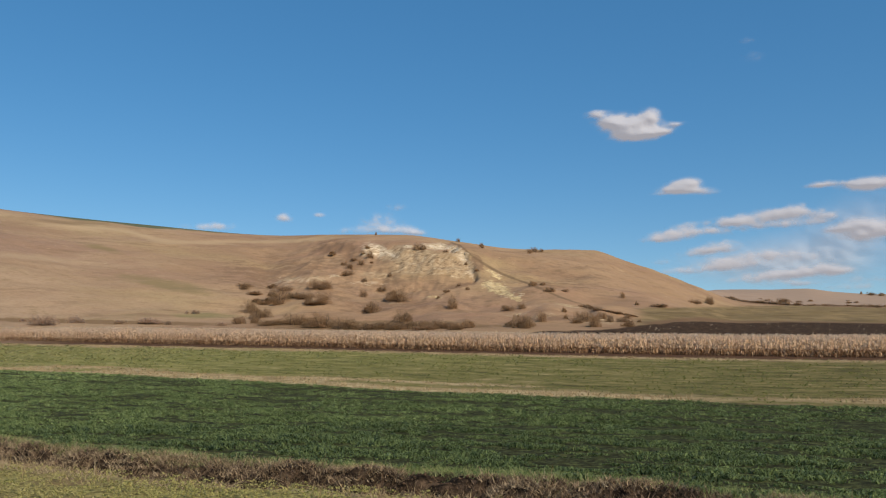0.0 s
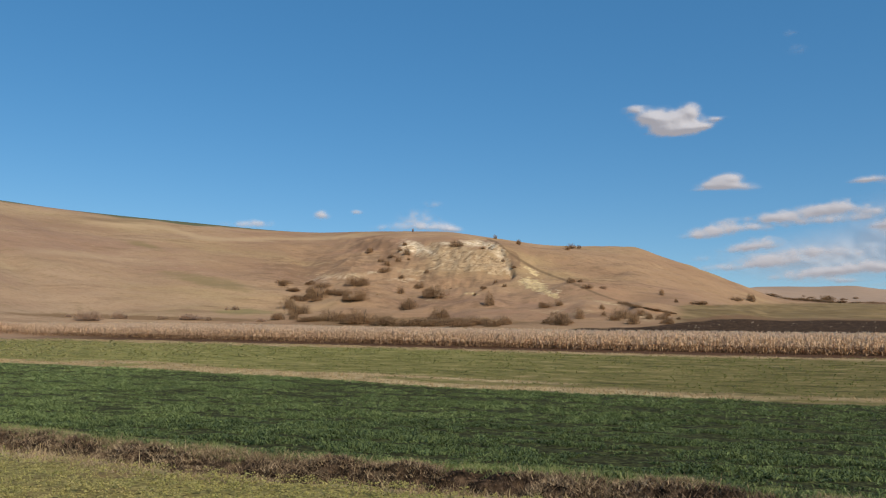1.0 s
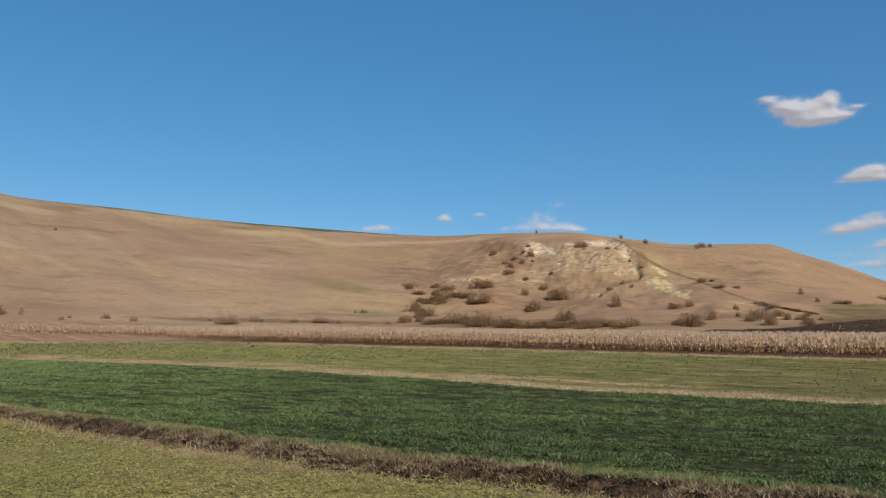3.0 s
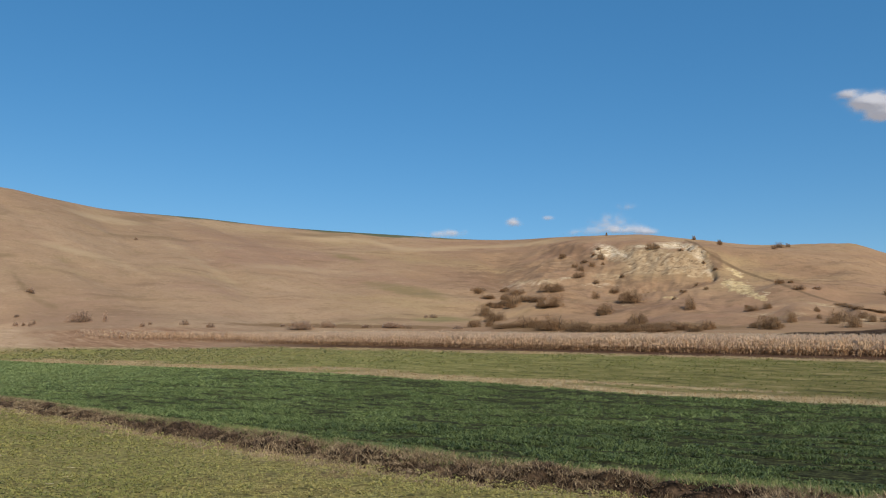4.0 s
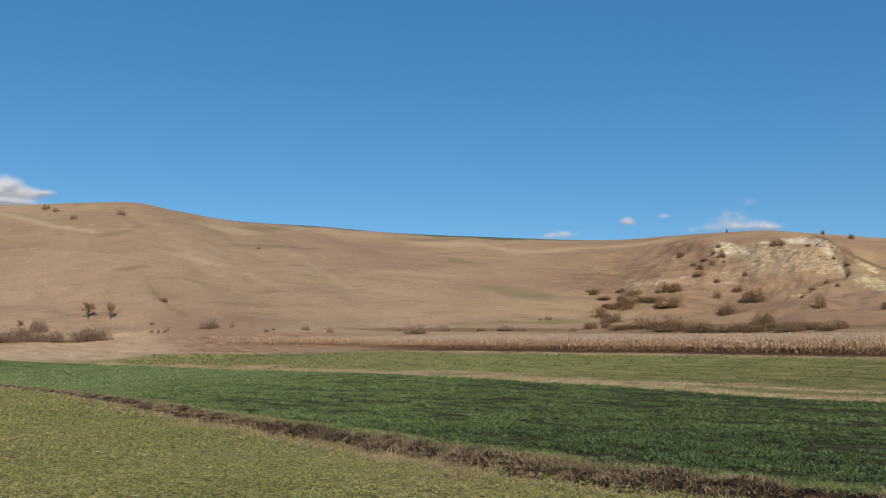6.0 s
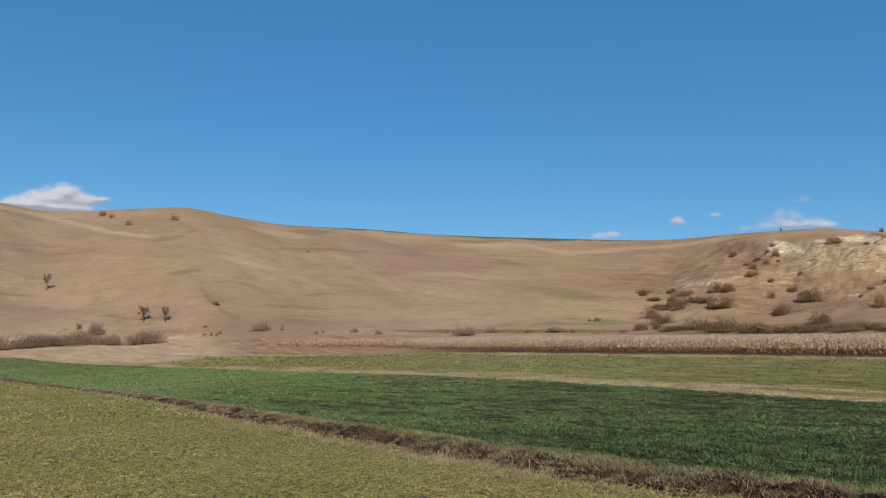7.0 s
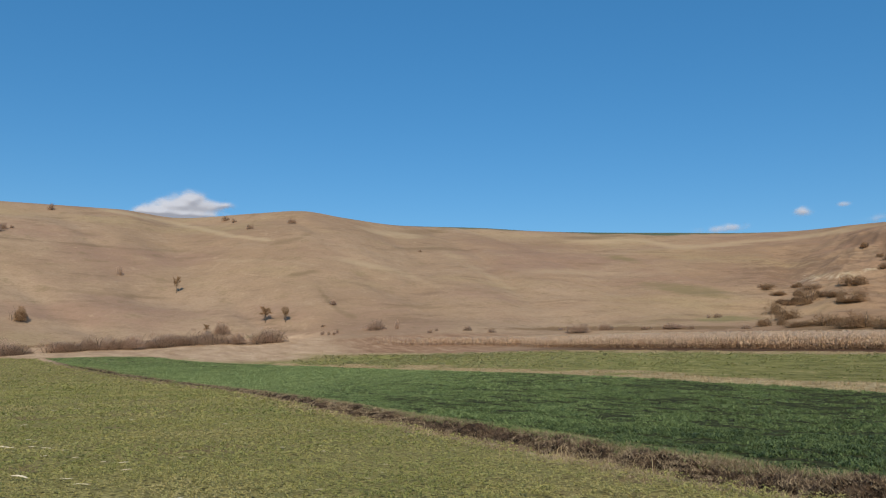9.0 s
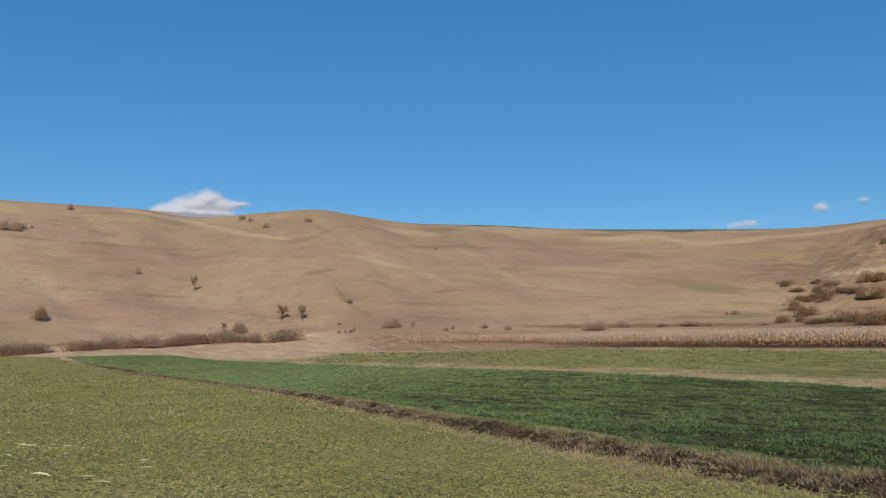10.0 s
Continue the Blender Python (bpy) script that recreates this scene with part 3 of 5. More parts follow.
def leafy(name, *stops, through=0.25, rough_=0.6, single=0.5, clump=0.7, patch=0.5, trend=0.0):
    """A leaf or straw material that differs from piece to piece."""
    m = Nodes(name)
    rows = m.noise(m.scaled(m.place(), 1.0, 5.0, 1.0, radians(33)), 1.0, 5, 0.72)
    fac = m.sums("ADD", m.sums("MULTIPLY", m.island(), single), m.sums("MULTIPLY", m.noise(m.place(), 0.25, 4), patch))
    fac = m.sums("ADD", fac, m.sums("MULTIPLY", rows, clump))
    if trend:
        # brightens along the strip: distance haze put into the leaf colour
        dot = m.n.new("ShaderNodeVectorMath")
        dot.operation = "DOT_PRODUCT"
        m.l.new(m.place(), dot.inputs[0])
        dot.inputs[1].default_value = (*ALONG, 0)
        run = m.ramp(m.sums("MULTIPLY", dot.outputs["Value"], 0.01), (0.0, (0, 0, 0)), (0.9, (1, 1, 1)))
        fac = m.sums("ADD", fac, m.sums("MULTIPLY", m.sums("SUBTRACT", run, 0.45), trend))
    colour = m.ramp(m.sums("SUBTRACT", fac, 0.5 * (single + patch + clump) - 0.5), *stops)
    m.done(colour, rough_, 0.25)
    if through:
        soft = m.n.new("ShaderNodeBsdfTranslucent")
        m.put(soft.inputs["Color"], colour)
        both = m.n.new("ShaderNodeMixShader")
        both.inputs[0].default_value = through
        m.l.new(m.bsdf.outputs[0], both.inputs[1])
        m.l.new(soft.outputs[0], both.inputs[2])
        m.l.new(both.outputs[0], m.n["Material Output"].inputs["Surface"])
    return m.mat


# clump: streaks of dark and light green imitate shaded gaps in the wheat
WHEAT = leafy("young wheat", (0.15, (0.045, 0.066, 0.022)), (0.42, (0.145, 0.195, 0.068)), (0.66, (0.245, 0.315, 0.116)), (0.92, (0.38, 0.44, 0.18)), through=0.35, single=0.35, clump=1.3, trend=0.35)
CLOVER = leafy("low field leaves", (0.1, (0.225, 0.245, 0.072)), (0.4, (0.355, 0.345, 0.112)), (0.65, (0.435, 0.385, 0.140)), (0.95, (0.54, 0.44, 0.205)), through=0.4, single=0.3, clump=0.8, patch=1.7)
SWARD = leafy("short grass of the bank top", (0.1, (0.09, 0.135, 0.04)), (0.5, (0.20, 0.25, 0.085)), (0.9, (0.43, 0.40, 0.19)), through=0.3)
STRAW = leafy("dry grass", (0.1, (0.20, 0.14, 0.07)), (0.5, (0.38, 0.28, 0.15)), (0.9, (0.55, 0.45, 0.28)), through=0.15)
# brown dead grass, darkened further to carry the shadow of the lower bank
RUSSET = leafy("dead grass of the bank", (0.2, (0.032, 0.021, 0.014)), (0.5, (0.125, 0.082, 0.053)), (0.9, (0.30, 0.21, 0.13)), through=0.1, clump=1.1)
THATCH = leafy("matted dead grass", (0.1, (0.11, 0.075, 0.045)), (0.5, (0.31, 0.22, 0.13)), (0.9, (0.54, 0.42, 0.26)), through=0.2, single=0.7)
OLIVE = leafy("sparse green crop", (0.1, (0.14, 0.16, 0.045)), (0.5, (0.25, 0.26, 0.078)), (0.9, (0.44, 0.38, 0.18)), through=0.5, single=0.4, trend=0.6)
CORN_TOP = leafy("bleached corn tassels", (0.1, (0.66, 0.48, 0.33)), (0.9, (0.87, 0.69, 0.51)), through=0.5)
CORN_LEAF = leafy("dry corn leaves", (0.1, (0.62, 0.41, 0.245)), (0.5, (0.79, 0.57, 0.37)), (0.95, (0.89, 0.70, 0.49)), through=0.5, single=0.3, clump=0.4)
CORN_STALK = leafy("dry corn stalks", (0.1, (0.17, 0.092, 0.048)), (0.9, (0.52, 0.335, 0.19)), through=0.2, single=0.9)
HUSK = leafy("bleached corn husk", (0.2, (0.56, 0.47, 0.32)), (0.8, (0.80, 0.71, 0.54)), through=0.1)

CLOD = leafy("dark ditch soil", (0.1, (0.03, 0.018, 0.01)), (0.6, (0.10, 0.062, 0.036)), (0.95, (0.19, 0.12, 0.072)), through=0.0, rough_=0.95)


def twig_material(name, dark, light, through=0.0):
    m = Nodes(name)
    c = m.mix(m.island(), dark, light)
    c = m.mix(m.random(), c, m.mix(0.5, c, (0.26, 0.18, 0.105)))
    m.done(c, 0.85, 0.1)
    if through:
        soft = m.n.new("ShaderNodeBsdfTranslucent")
        m.put(soft.inputs["Color"], c)
        both = m.n.new("ShaderNodeMixShader")
        both.inputs[0].default_value = through
        m.l.new(m.bsdf.outputs[0], both.inputs[1])
        m.l.new(soft.outputs[0], both.inputs[2])
        m.l.new(both.outputs[0], m.n["Material Output"].inputs["Surface"])
    return m.mat


STEM = twig_material("grey bark", (0.07, 0.05, 0.038), (0.14, 0.10, 0.07))
TWIG = twig_material("bare brown twigs", (0.33, 0.205, 0.115), (0.53, 0.35, 0.20), 0.42)
# lighter variant of the twigs, with distance haze put into the colour
HAZED_TWIG = twig_material("haze-lightened grey-brown twigs", (0.47, 0.325, 0.235), (0.64, 0.455, 0.335), 0.45)


# ---- bare bushes and small trees ----
def tube(points, radii, sides=4):
    points = np.asarray(points, float)
    ring = np.array([[math.cos(2 * math.pi * k / sides), math.sin(2 * math.pi * k / sides), 0] for k in range(sides)])
    verts = (points[:, None] + ring[None] * np.asarray(radii)[:, None, None]).reshape(-1, 3)
    faces = [[i * sides + k, i * sides + (k + 1) % sides, (i + 1) * sides + (k + 1) % sides, (i + 1) * sides + k] for i in range(len(points) - 1) for k in range(sides)]
    return verts, np.array(faces)


def slivers(start, way, length, wide, rng):
    """Thin pointed twigs."""
    n = len(start)
    side = np.cross(way, rng.normal(size=(n, 3)))
    side /= np.linalg.norm(side, axis=1)[:, None] + 1e-9
    side *= (wide / 2)[:, None]
    verts = np.stack([start - side, start + side, start + way * length[:, None]], 1)
    return verts.reshape(-1, 3), np.arange(3 * n).reshape(-1, 3)


def woody(name, seed, tree=False, twig=None):
    """A bare shrub or little tree one metre high and one wide: stems below, a haze of twigs above."""
    rng = np.random.default_rng(seed)
    thing = new(name)
    fine = twig is not None
    stems, starts, ways = [], [], []
    limbs = 13 if tree else 12
    if tree:
        stems.append(tube([(0, 0, -0.08), (0.01, 0, 0.15), (0.03, 0.01, 0.42), (0.02, 0.02, 0.7)], [0.035, 0.028, 0.02, 0.008], 6))
    for k in range(limbs):
        a = 2 * np.pi * (k + rng.uniform(-.4, .4)) / limbs
        reach, top = rng.uniform(0.16, 0.46), rng.uniform(0.55, 1.0)
        root = np.array([0.02, 0.01, rng.uniform(0.12, 0.5)]) if tree else np.array([math.cos(a) * 0.12 * rng.uniform(0, 2.4), math.sin(a) * 0.12 * rng.uniform(0, 2.4), -0.06])
        end = np.array([math.cos(a) * reach, math.sin(a) * reach, top])
        if not tree:
            end[2] *= 1 - 0.9 * max(0, reach - 0.25)
        t = np.linspace(0, 1, 5)[:, None]
        way = root + (end - root) * t + np.array([0, 0, 0.12]) * np.sin(np.pi * t) + rng.normal(size=(5, 3)) * 0.018
        stems.append(tube(way, np.linspace(0.009 if tree else 0.012, 0.003, 5), 3))
        count = 110 if tree else 95
        f = rng.uniform(0.2 if not tree else 0.35, 1.0, count)
        i = np.clip((f * 4).astype(int), 0, 3)
        at = way[i] + (way[i + 1] - way[i]) * (f * 4 - i)[:, None]
        to = np.array([math.cos(a), math.sin(a), 0.8]) * (0.35 if tree else 0.7) + rng.normal(size=(count, 3)) * 0.75
        starts.append(at)
        ways.append(to / np.linalg.norm(to, axis=1)[:, None])
    starts, ways = np.vstack(starts), np.vstack(ways)
    if tree:
        n = len(starts)
        long, thick = rng.uniform(0.06, 0.17, n), rng.uniform(0.010, 0.020, n)
    else:
        # a haze of short twigs that fills a few rounded mounds down to the grass
        heaps = int(rng.integers(4, 8))
        made, lead = [], []
        for k in range(heaps):
            hx, hy, wide, top = rng.uniform(-.28, .28), rng.uniform(-.28, .28), rng.uniform(.18, .34), rng.uniform(.55, 1.0)
            n = int((2500 if fine else 1500) / heaps)
            way = rng.normal(size=(n, 3))
            way[:, 2] = np.abs(way[:, 2])
            way /= np.linalg.norm(way, axis=1)[:, None]
            deep = rng.uniform(0, 1, n) ** 0.28
            lumps = 0.62 + 0.6 * rough(way[:, 0] * 1.5 + seed + hx * 9, way[:, 1] * 1.5 + way[:, 2] * 2, 0.6, seed + k, 3)
            at = way * deep[:, None] * lumps[:, None] * (wide, wide, top * 1.1) + (hx, hy, 0)
            made.append(at)
            lead.append(way)
        starts = np.vstack(made)
        n = len(starts)
        ways = np.vstack(lead) * (0.8, 0.8, 0.5) + np.array([0, 0, 0.15]) + rng.normal(size=(n, 3)) * 0.55
        ways /= np.linalg.norm(ways, axis=1)[:, None]
        long, thick = (rng.uniform(0.025, 0.05, n), rng.uniform(0.012, 0.024, n)) if fine else (rng.uniform(0.05, 0.10, n), rng.uniform(0.018, 0.036, n))
    verts, faces = slivers(starts, ways, long, thick, rng)
    again = rng.integers(0, n, n)
    fork = ways[again] + rng.normal(size=(n, 3)) * 0.9
    v2, f2 = slivers(starts[again] + ways[again] * (long[again] * rng.uniform(.3, .9, n))[:, None], fork / np.linalg.norm(fork, axis=1)[:, None], rng.uniform(0.03, 0.08, n), thick[again] * 0.7, rng)
    verts, faces = joined([(verts, faces), (v2, f2)])
    verts[:, 2] = np.maximum(verts[:, 2], -0.05)
    part_of("trunk" if tree else "branchwork", sheet("stems", *joined(stems)), STEM, thing)
    part_of("crown", sheet("twigs", verts, faces), twig or TWIG, thing)
    return thing


BUSHES = [woody("bush", 100 + k) for k in range(6)]
PALE_BUSHES = [woody("bush", 140 + k, twig=HAZED_TWIG) for k in range(4)]
TREES = [woody("small_tree", 200 + k, tree=True) for k in range(3)]
used = set()


def plant(kinds, rng, x, y, wide, tall, label, category, group, pick=None):
    k = int(rng.integers(len(kinds))) if pick is None else pick
    z = float(height(x, y))
    m = pose(x, y, z - 0.05, 0, 0, rng.uniform(0, 360)) @ Matrix.Diagonal((wide, wide, tall, 1))
    if kinds[k].name in used:
        was = kinds[k].scale
        ob = copy_thing(kinds[k], m @ Matrix.Diagonal((1 / was.x, 1 / was.y, 1 / was.z, 1)))
    else:
        used.add(kinds[k].name)
        ob = kinds[k]
        ob.matrix_basis = m
    return tagged(ob, label, category, group)


ON_FACE = [(-9.7, 346.7, 6.2, 2.9), (-31.4, 351, 3.6, 3.4), (-37.5, 329, 3.6, 2.5), (-36.7, 316.5, 5.2, 2.4), (-48.7, 362.4, 4.5, 2.3),
           (-22.6, 303.3, 3.8, 2.1), (-27.2, 280.7, 3.1, 2.7), (-42.1, 280.8, 8.6, 3.1), (-52, 261.3, 7.3, 3.8), (-40.3, 248.1, 3.4, 2.9),
           (-36.3, 248.1, 5.2, 3.6), (-15.2, 273.5, 9.4, 4.1), (-21.2, 243.9, 7.7, 3.4), (-10.7, 217.6, 6, 3.1), (2.7, 230.3, 3.2, 3.8), (5.8, 289.2, 2.8, 1.8),
           (-20.8, 319.6, 2.6, 1.5), (-33.3, 334.3, 2.8, 2.1)]
AT_FOOT = [(-219.9, 115.2, 6.4, 3.6), (-56.9, 243.8, 5.1, 3.8), (-49.9, 226.4, 7.3, 3.2), (-35.7, 199.9, 7, 2.9), (-28, 189.8, 7.4, 3.4), (-21.6, 184.1, 7.6, 2.5),
           (-15.8, 179.3, 6.4, 1.7), (-4, 171.8, 7.1, 1.1), (2.5, 166.5, 4.8, 1.5), (-10.1, 175.9, 6, 1.2), (17.2, 216.3, 3.6, 1.5), (20.4, 215.7, 2.4, 1.6),
           (16.3, 164.8, 4.8, 2.7), (21.5, 179.9, 2.7, 2.5), (29.2, 199.9, 1.7, 1.4), (28.4, 176.8, 1.5, 1.2), (30.6, 167, 3.7, 2.7), (36.4, 180.2, 2.3, 1.8),
           (37.4, 166.1, 3.3, 1.4)]
ON_PLAIN = [(39, 221.5, 1.2, 0.9), (122.2, 377.2, 4.9, 3.8), (58.3, 247.6, 1.6, 1.4), (58, 266.3, 1.7, 2.2), (104.8, 342.3, 6.4, 1.7),
            (64.3, 246.8, 5.9, 0.9), (338, 819.1, 15.8, 4.9), (33.4, 275.6, 2.3, 1), (39.2, 264.3, 2.6, 0.9)]
ON_CREST = [(-34.3, 417.2, 1.4, 1.7), (7.5, 404.4, 1.9, 2.2), (17.6, 375.1, 3.1, 2.3), (39.9, 379.4, 2.6, 2.1), (46, 411.1, 4, 2.6),
            (49.9, 414.5, 2.3, 1.7), (599.6, 1180.3, 5.4, 3.6), (601.4, 1155.9, 12.5, 4.5), (609.9, 1143.6, 10.7, 4.4)]
BESIDE_CORN = [(-72.5, 234.1, 1.3, 1), (-70.4, 235.1, 2.4, 1.3), (-91.6, 190.4, 6.7, 2.2), (-87.7, 196.9, 3.5, 1.9), (-71.2, 200.7, 6.4, 1.5),
               (-77.4, 199, 2.9, 0.9)]
ON_SLOPE = [(-309.7, 259.4, 3.9, 2.8), (-300, 256.2, 2.7, 2.2), (-269.4, 238.2, 3, 2.5), (-262.4, 257, 4, 2.8), (-179.7, 151, 4.5, 3.5),
            (-169.1, 183.4, 3.1, 1.5), (-142.2, 171.6, 6.1, 3.1), (-138.3, 175.2, 1.5, 2.4), (-210, 281.3, 1.7, 1.2), (-153.1, 162, 1.2, 1.2),
            (-150.6, 162, 1.2, 1.2), (-148.6, 161.8, 1.2, 1.2), (-118.7, 180, 2.4, 1.5), (-358.7, 199.7, 3.4, 3.7), (-311.1, 147.6, 4.7, 4.2),
            (-310.2, 150.5, 5.7, 4.3), (-313.6, 155.9, 3.8, 2.4), (-313.5, 159.3, 1.9, 1.4), (-252.6, 166.1, 2.3, 2.9), (-179.6, 150.8, 4.2, 3.5)]
LONE_TREES = [(-178.1, 164.8, 4, 4.5), (-171.2, 166, 2.9, 4.4), (-229.2, 172.3, 2.4, 5.1), (-183.3, 148.2, 1.9, 2.9)]
luck = np.random.default_rng(11)
for rows, label, group in ((ON_FACE, "bare brown thorn bush on the eroded hillside", "bushes on the eroded face"), (AT_FOOT, "dense leafless bush in the gully below the hill", "bushes at the hill foot"),
                           (ON_PLAIN, "low brown bush on the edge of the plain", "bushes on the plain"), (BESIDE_CORN, "low grey-brown bush behind the dry corn", "bushes behind the corn"),
                           (ON_SLOPE, "single leafless bush on the dry grass slope", "bushes on the grass slope")):
    for x, y, wide, tall in rows:
        plant(PALE_BUSHES if rows is ON_SLOPE or rows is BESIDE_CORN else BUSHES, luck, x, y, wide * 1.1, tall * 1.1, label, "bush", group)
for x, y, wide, tall in ON_CREST:
    plant(BUSHES, luck, x, y, wide * 1.15, tall * 1.15, "small dark bare bush on the crest of the hill", "bush", "bushes on the crest")
for k, (x, y, wide, tall) in enumerate(LONE_TREES):
    plant(TREES, luck, x, y, wide * 1.2, tall * 1.05, "small leafless tree standing on the grassy slope", "tree", "trees on the slope", k % 3)

# a thicket along the foot of the slope, past the end of the wheat
for k in range(44):
    u = k / 43
    x = float(bent(u * 100, [0, 25, 45, 60, 80, 100], [-186, -189, -181, -178, -177, -161])) + luck.uniform(-2, 2)
    y = 80 + 73 * u + luck.uniform(-1.5, 1.5)
    if 0.27 < u < 0.36:
        continue
    plant(PALE_BUSHES, luck, x, y, luck.uniform(6, 10), luck.uniform(2.0, 4.2), "tangled leafless thicket bush at the end of the wheat", "bush", "thicket past the wheat")
# small scrub along the foot of the hill behind the corn
for k in range(11):
    turn = -49 + 36 * (k + luck.uniform(0, 1)) / 11
    far = float(bent(turn, TURNS, FOOT_FAR)) * luck.uniform(0.985, 1.06)
    plant(PALE_BUSHES, luck, far * math.sin(radians(turn)), far * math.cos(radians(turn)), luck.uniform(1.2, 3.0), luck.uniform(0.7, 1.6), "little dry shrub among the grass at the hill foot", "bush", "scrub at the hill foot")
# the gully below the bare face is choked with bushes
for k in range(26):
    turn = -13.8 + 16 * (k + luck.uniform(0, 1)) / 26
    far = float(bent(turn, TURNS, FOOT_FAR)) * luck.uniform(1.0, 1.09)
    plant(BUSHES, luck, far * math.sin(radians(turn)), far * math.cos(radians(turn)), luck.uniform(3.5, 7), luck.uniform(1.0, 2.3), "low brown bush choking the gully below the hill", "bush", "bushes in the gully")
# stunted shrubs scattered over the eroded face
for k in range(9):
    turn, far = luck.uniform(-8.5, 3.0), luck.uniform(262, 345)
    plant(BUSHES, luck, far * math.sin(radians(turn)), far * math.cos(radians(turn)), luck.uniform(1.4, 3.4), luck.uniform(0.7, 1.7), "stunted dark shrub clinging to the eroded face", "bush", "shrubs on the eroded face")
# a hedge across the plain, and specks of bushes on the far hills
for k in range(34):
    turn = 19.2 + 11 * (k + luck.uniform(-.3, .3)) / 34
    far = 604 + 8 * math.sin(turn) + luck.uniform(-4, 4)
    plant(BUSHES, luck, far * math.sin(radians(turn)), far * math.cos(radians(turn)), luck.uniform(6, 13), luck.uniform(1.2, 2.6), "distant brown hedge bush across the plain", "bush", "hedge on the plain")
for k in range(11):
    turn, far = luck.uniform(20.5, 30), luck.uniform(680, 1250)
    plant(BUSHES, luck, far * math.sin(radians(turn)), far * math.cos(radians(turn)), luck.uniform(5, 11), luck.uniform(1.2, 2.6), "dark bush on the far rolling hills", "bush", "bushes on the far hills")


# ---- crops and grasses ----
def in_view(x, y):
    turn = np.degrees(np.arctan2(x, y))
    return (turn > -67) & (turn < 33)


def scatter(rng, s0, s1, q0, q1, count):
    s, q = rng.uniform(s0, s1, count), rng.uniform(q0, q1, count)
    x, y = plan(s, q)
    keep = in_view(x, y) & (np.hypot(x, y) > 9.5)
    return x[keep], y[keep]


def stuff(name, pieces, material, label, category):
    ob = new(name, sheet(name, *joined(pieces)))
    ob.data.materials.append(material)
    return tagged(ob, label, category, kind="stuff")


def build_wheat():
    """Drilled rows of young wheat; the tufts grow fewer and coarser far off."""
    rng = np.random.default_rng(21)
    rows, along = np.meshgrid(np.arange(-20, 36.5, 0.14), np.arange(-22, 196, 0.065), indexing="ij")
    q = (rows + rng.normal(size=rows.shape) * 0.022).ravel()
    s = (along + rng.uniform(-.03, .03, along.shape)).ravel()
    x, y = plan(s, q)
    far = np.hypot(x, y)
    thin = 0.5 * rough(s / 2.6, q, 0.36, 61, 2) + 0.5 * rough(x, y, 0.3, 62, 2)
    gap = 0.40 * rough(s / 7, q + 0.25 * np.sin(s / 9), 0.8, 60, 2) + 0.45 * rough(s / 2.6, q, 0.6, 58, 2) + 0.15 * rough(x, y, 0.4, 59, 2)
    keep = in_view(x, y) & (masks(x, y)["wheat"] > 0.5) & (thin + 2.4 * np.maximum(-0.07, np.minimum(0, gap - 0.465)) * step(70, 25, s) > bent(s, [-20, 5, 30, 70, 120], [0.465, 0.45, 0.385, 0.23, 0.12])) & (rng.uniform(size=len(x)) < bent(far, [10, 24, 30, 50, 60, 100, 200], [1.0, 0.9, 0.55, 0.42, 0.30, 0.22, 0.14]))
    x, y, far = x[keep], y[keep], far[keep]
    vigour = (0.30 + 1.15 * np.maximum(step(0.38, 0.56, gap[keep]), step(50, 110, s[keep]))) * (0.5 + 0.9 * step(0.36, 0.6, 0.6 * rough(*(lambda s_, q_: (s_ / 1.8, q_))(*strip(x, y)), 0.7, 63, 3) + 0.4 * rough(x, y, 0.8, 64, 3)))
    pieces = []
    for low, high, count, joints, wide in ((0, 25, 5, 1, 0.019), (25, 55, 4, 0, 0.050), (55, 105, 3, 0, 0.10), (105, 400, 3, 0, 0.17)):
        pick = (far >= low) & (far < high)
        n = int(pick.sum()) * count
        base = np.repeat(on_ground(x[pick], y[pick]), count, 0) + rng.normal(size=(n, 3)) * (0.018 + wide * .5, 0.018 + wide * .5, 0)
        tall = np.repeat(vigour[pick], count) * rng.uniform(0.04, 0.085, n) * (1 if joints else 1.2)
        pieces.append(blades(base, tall, wide * rng.uniform(.8, 1.5, n), rng.uniform(0.9, 2.4, n) * (1 if joints else 0.75), rng, joints))
    return stuff("wheat", pieces, WHEAT, "dense short green winter wheat in drilled rows", "wheat")


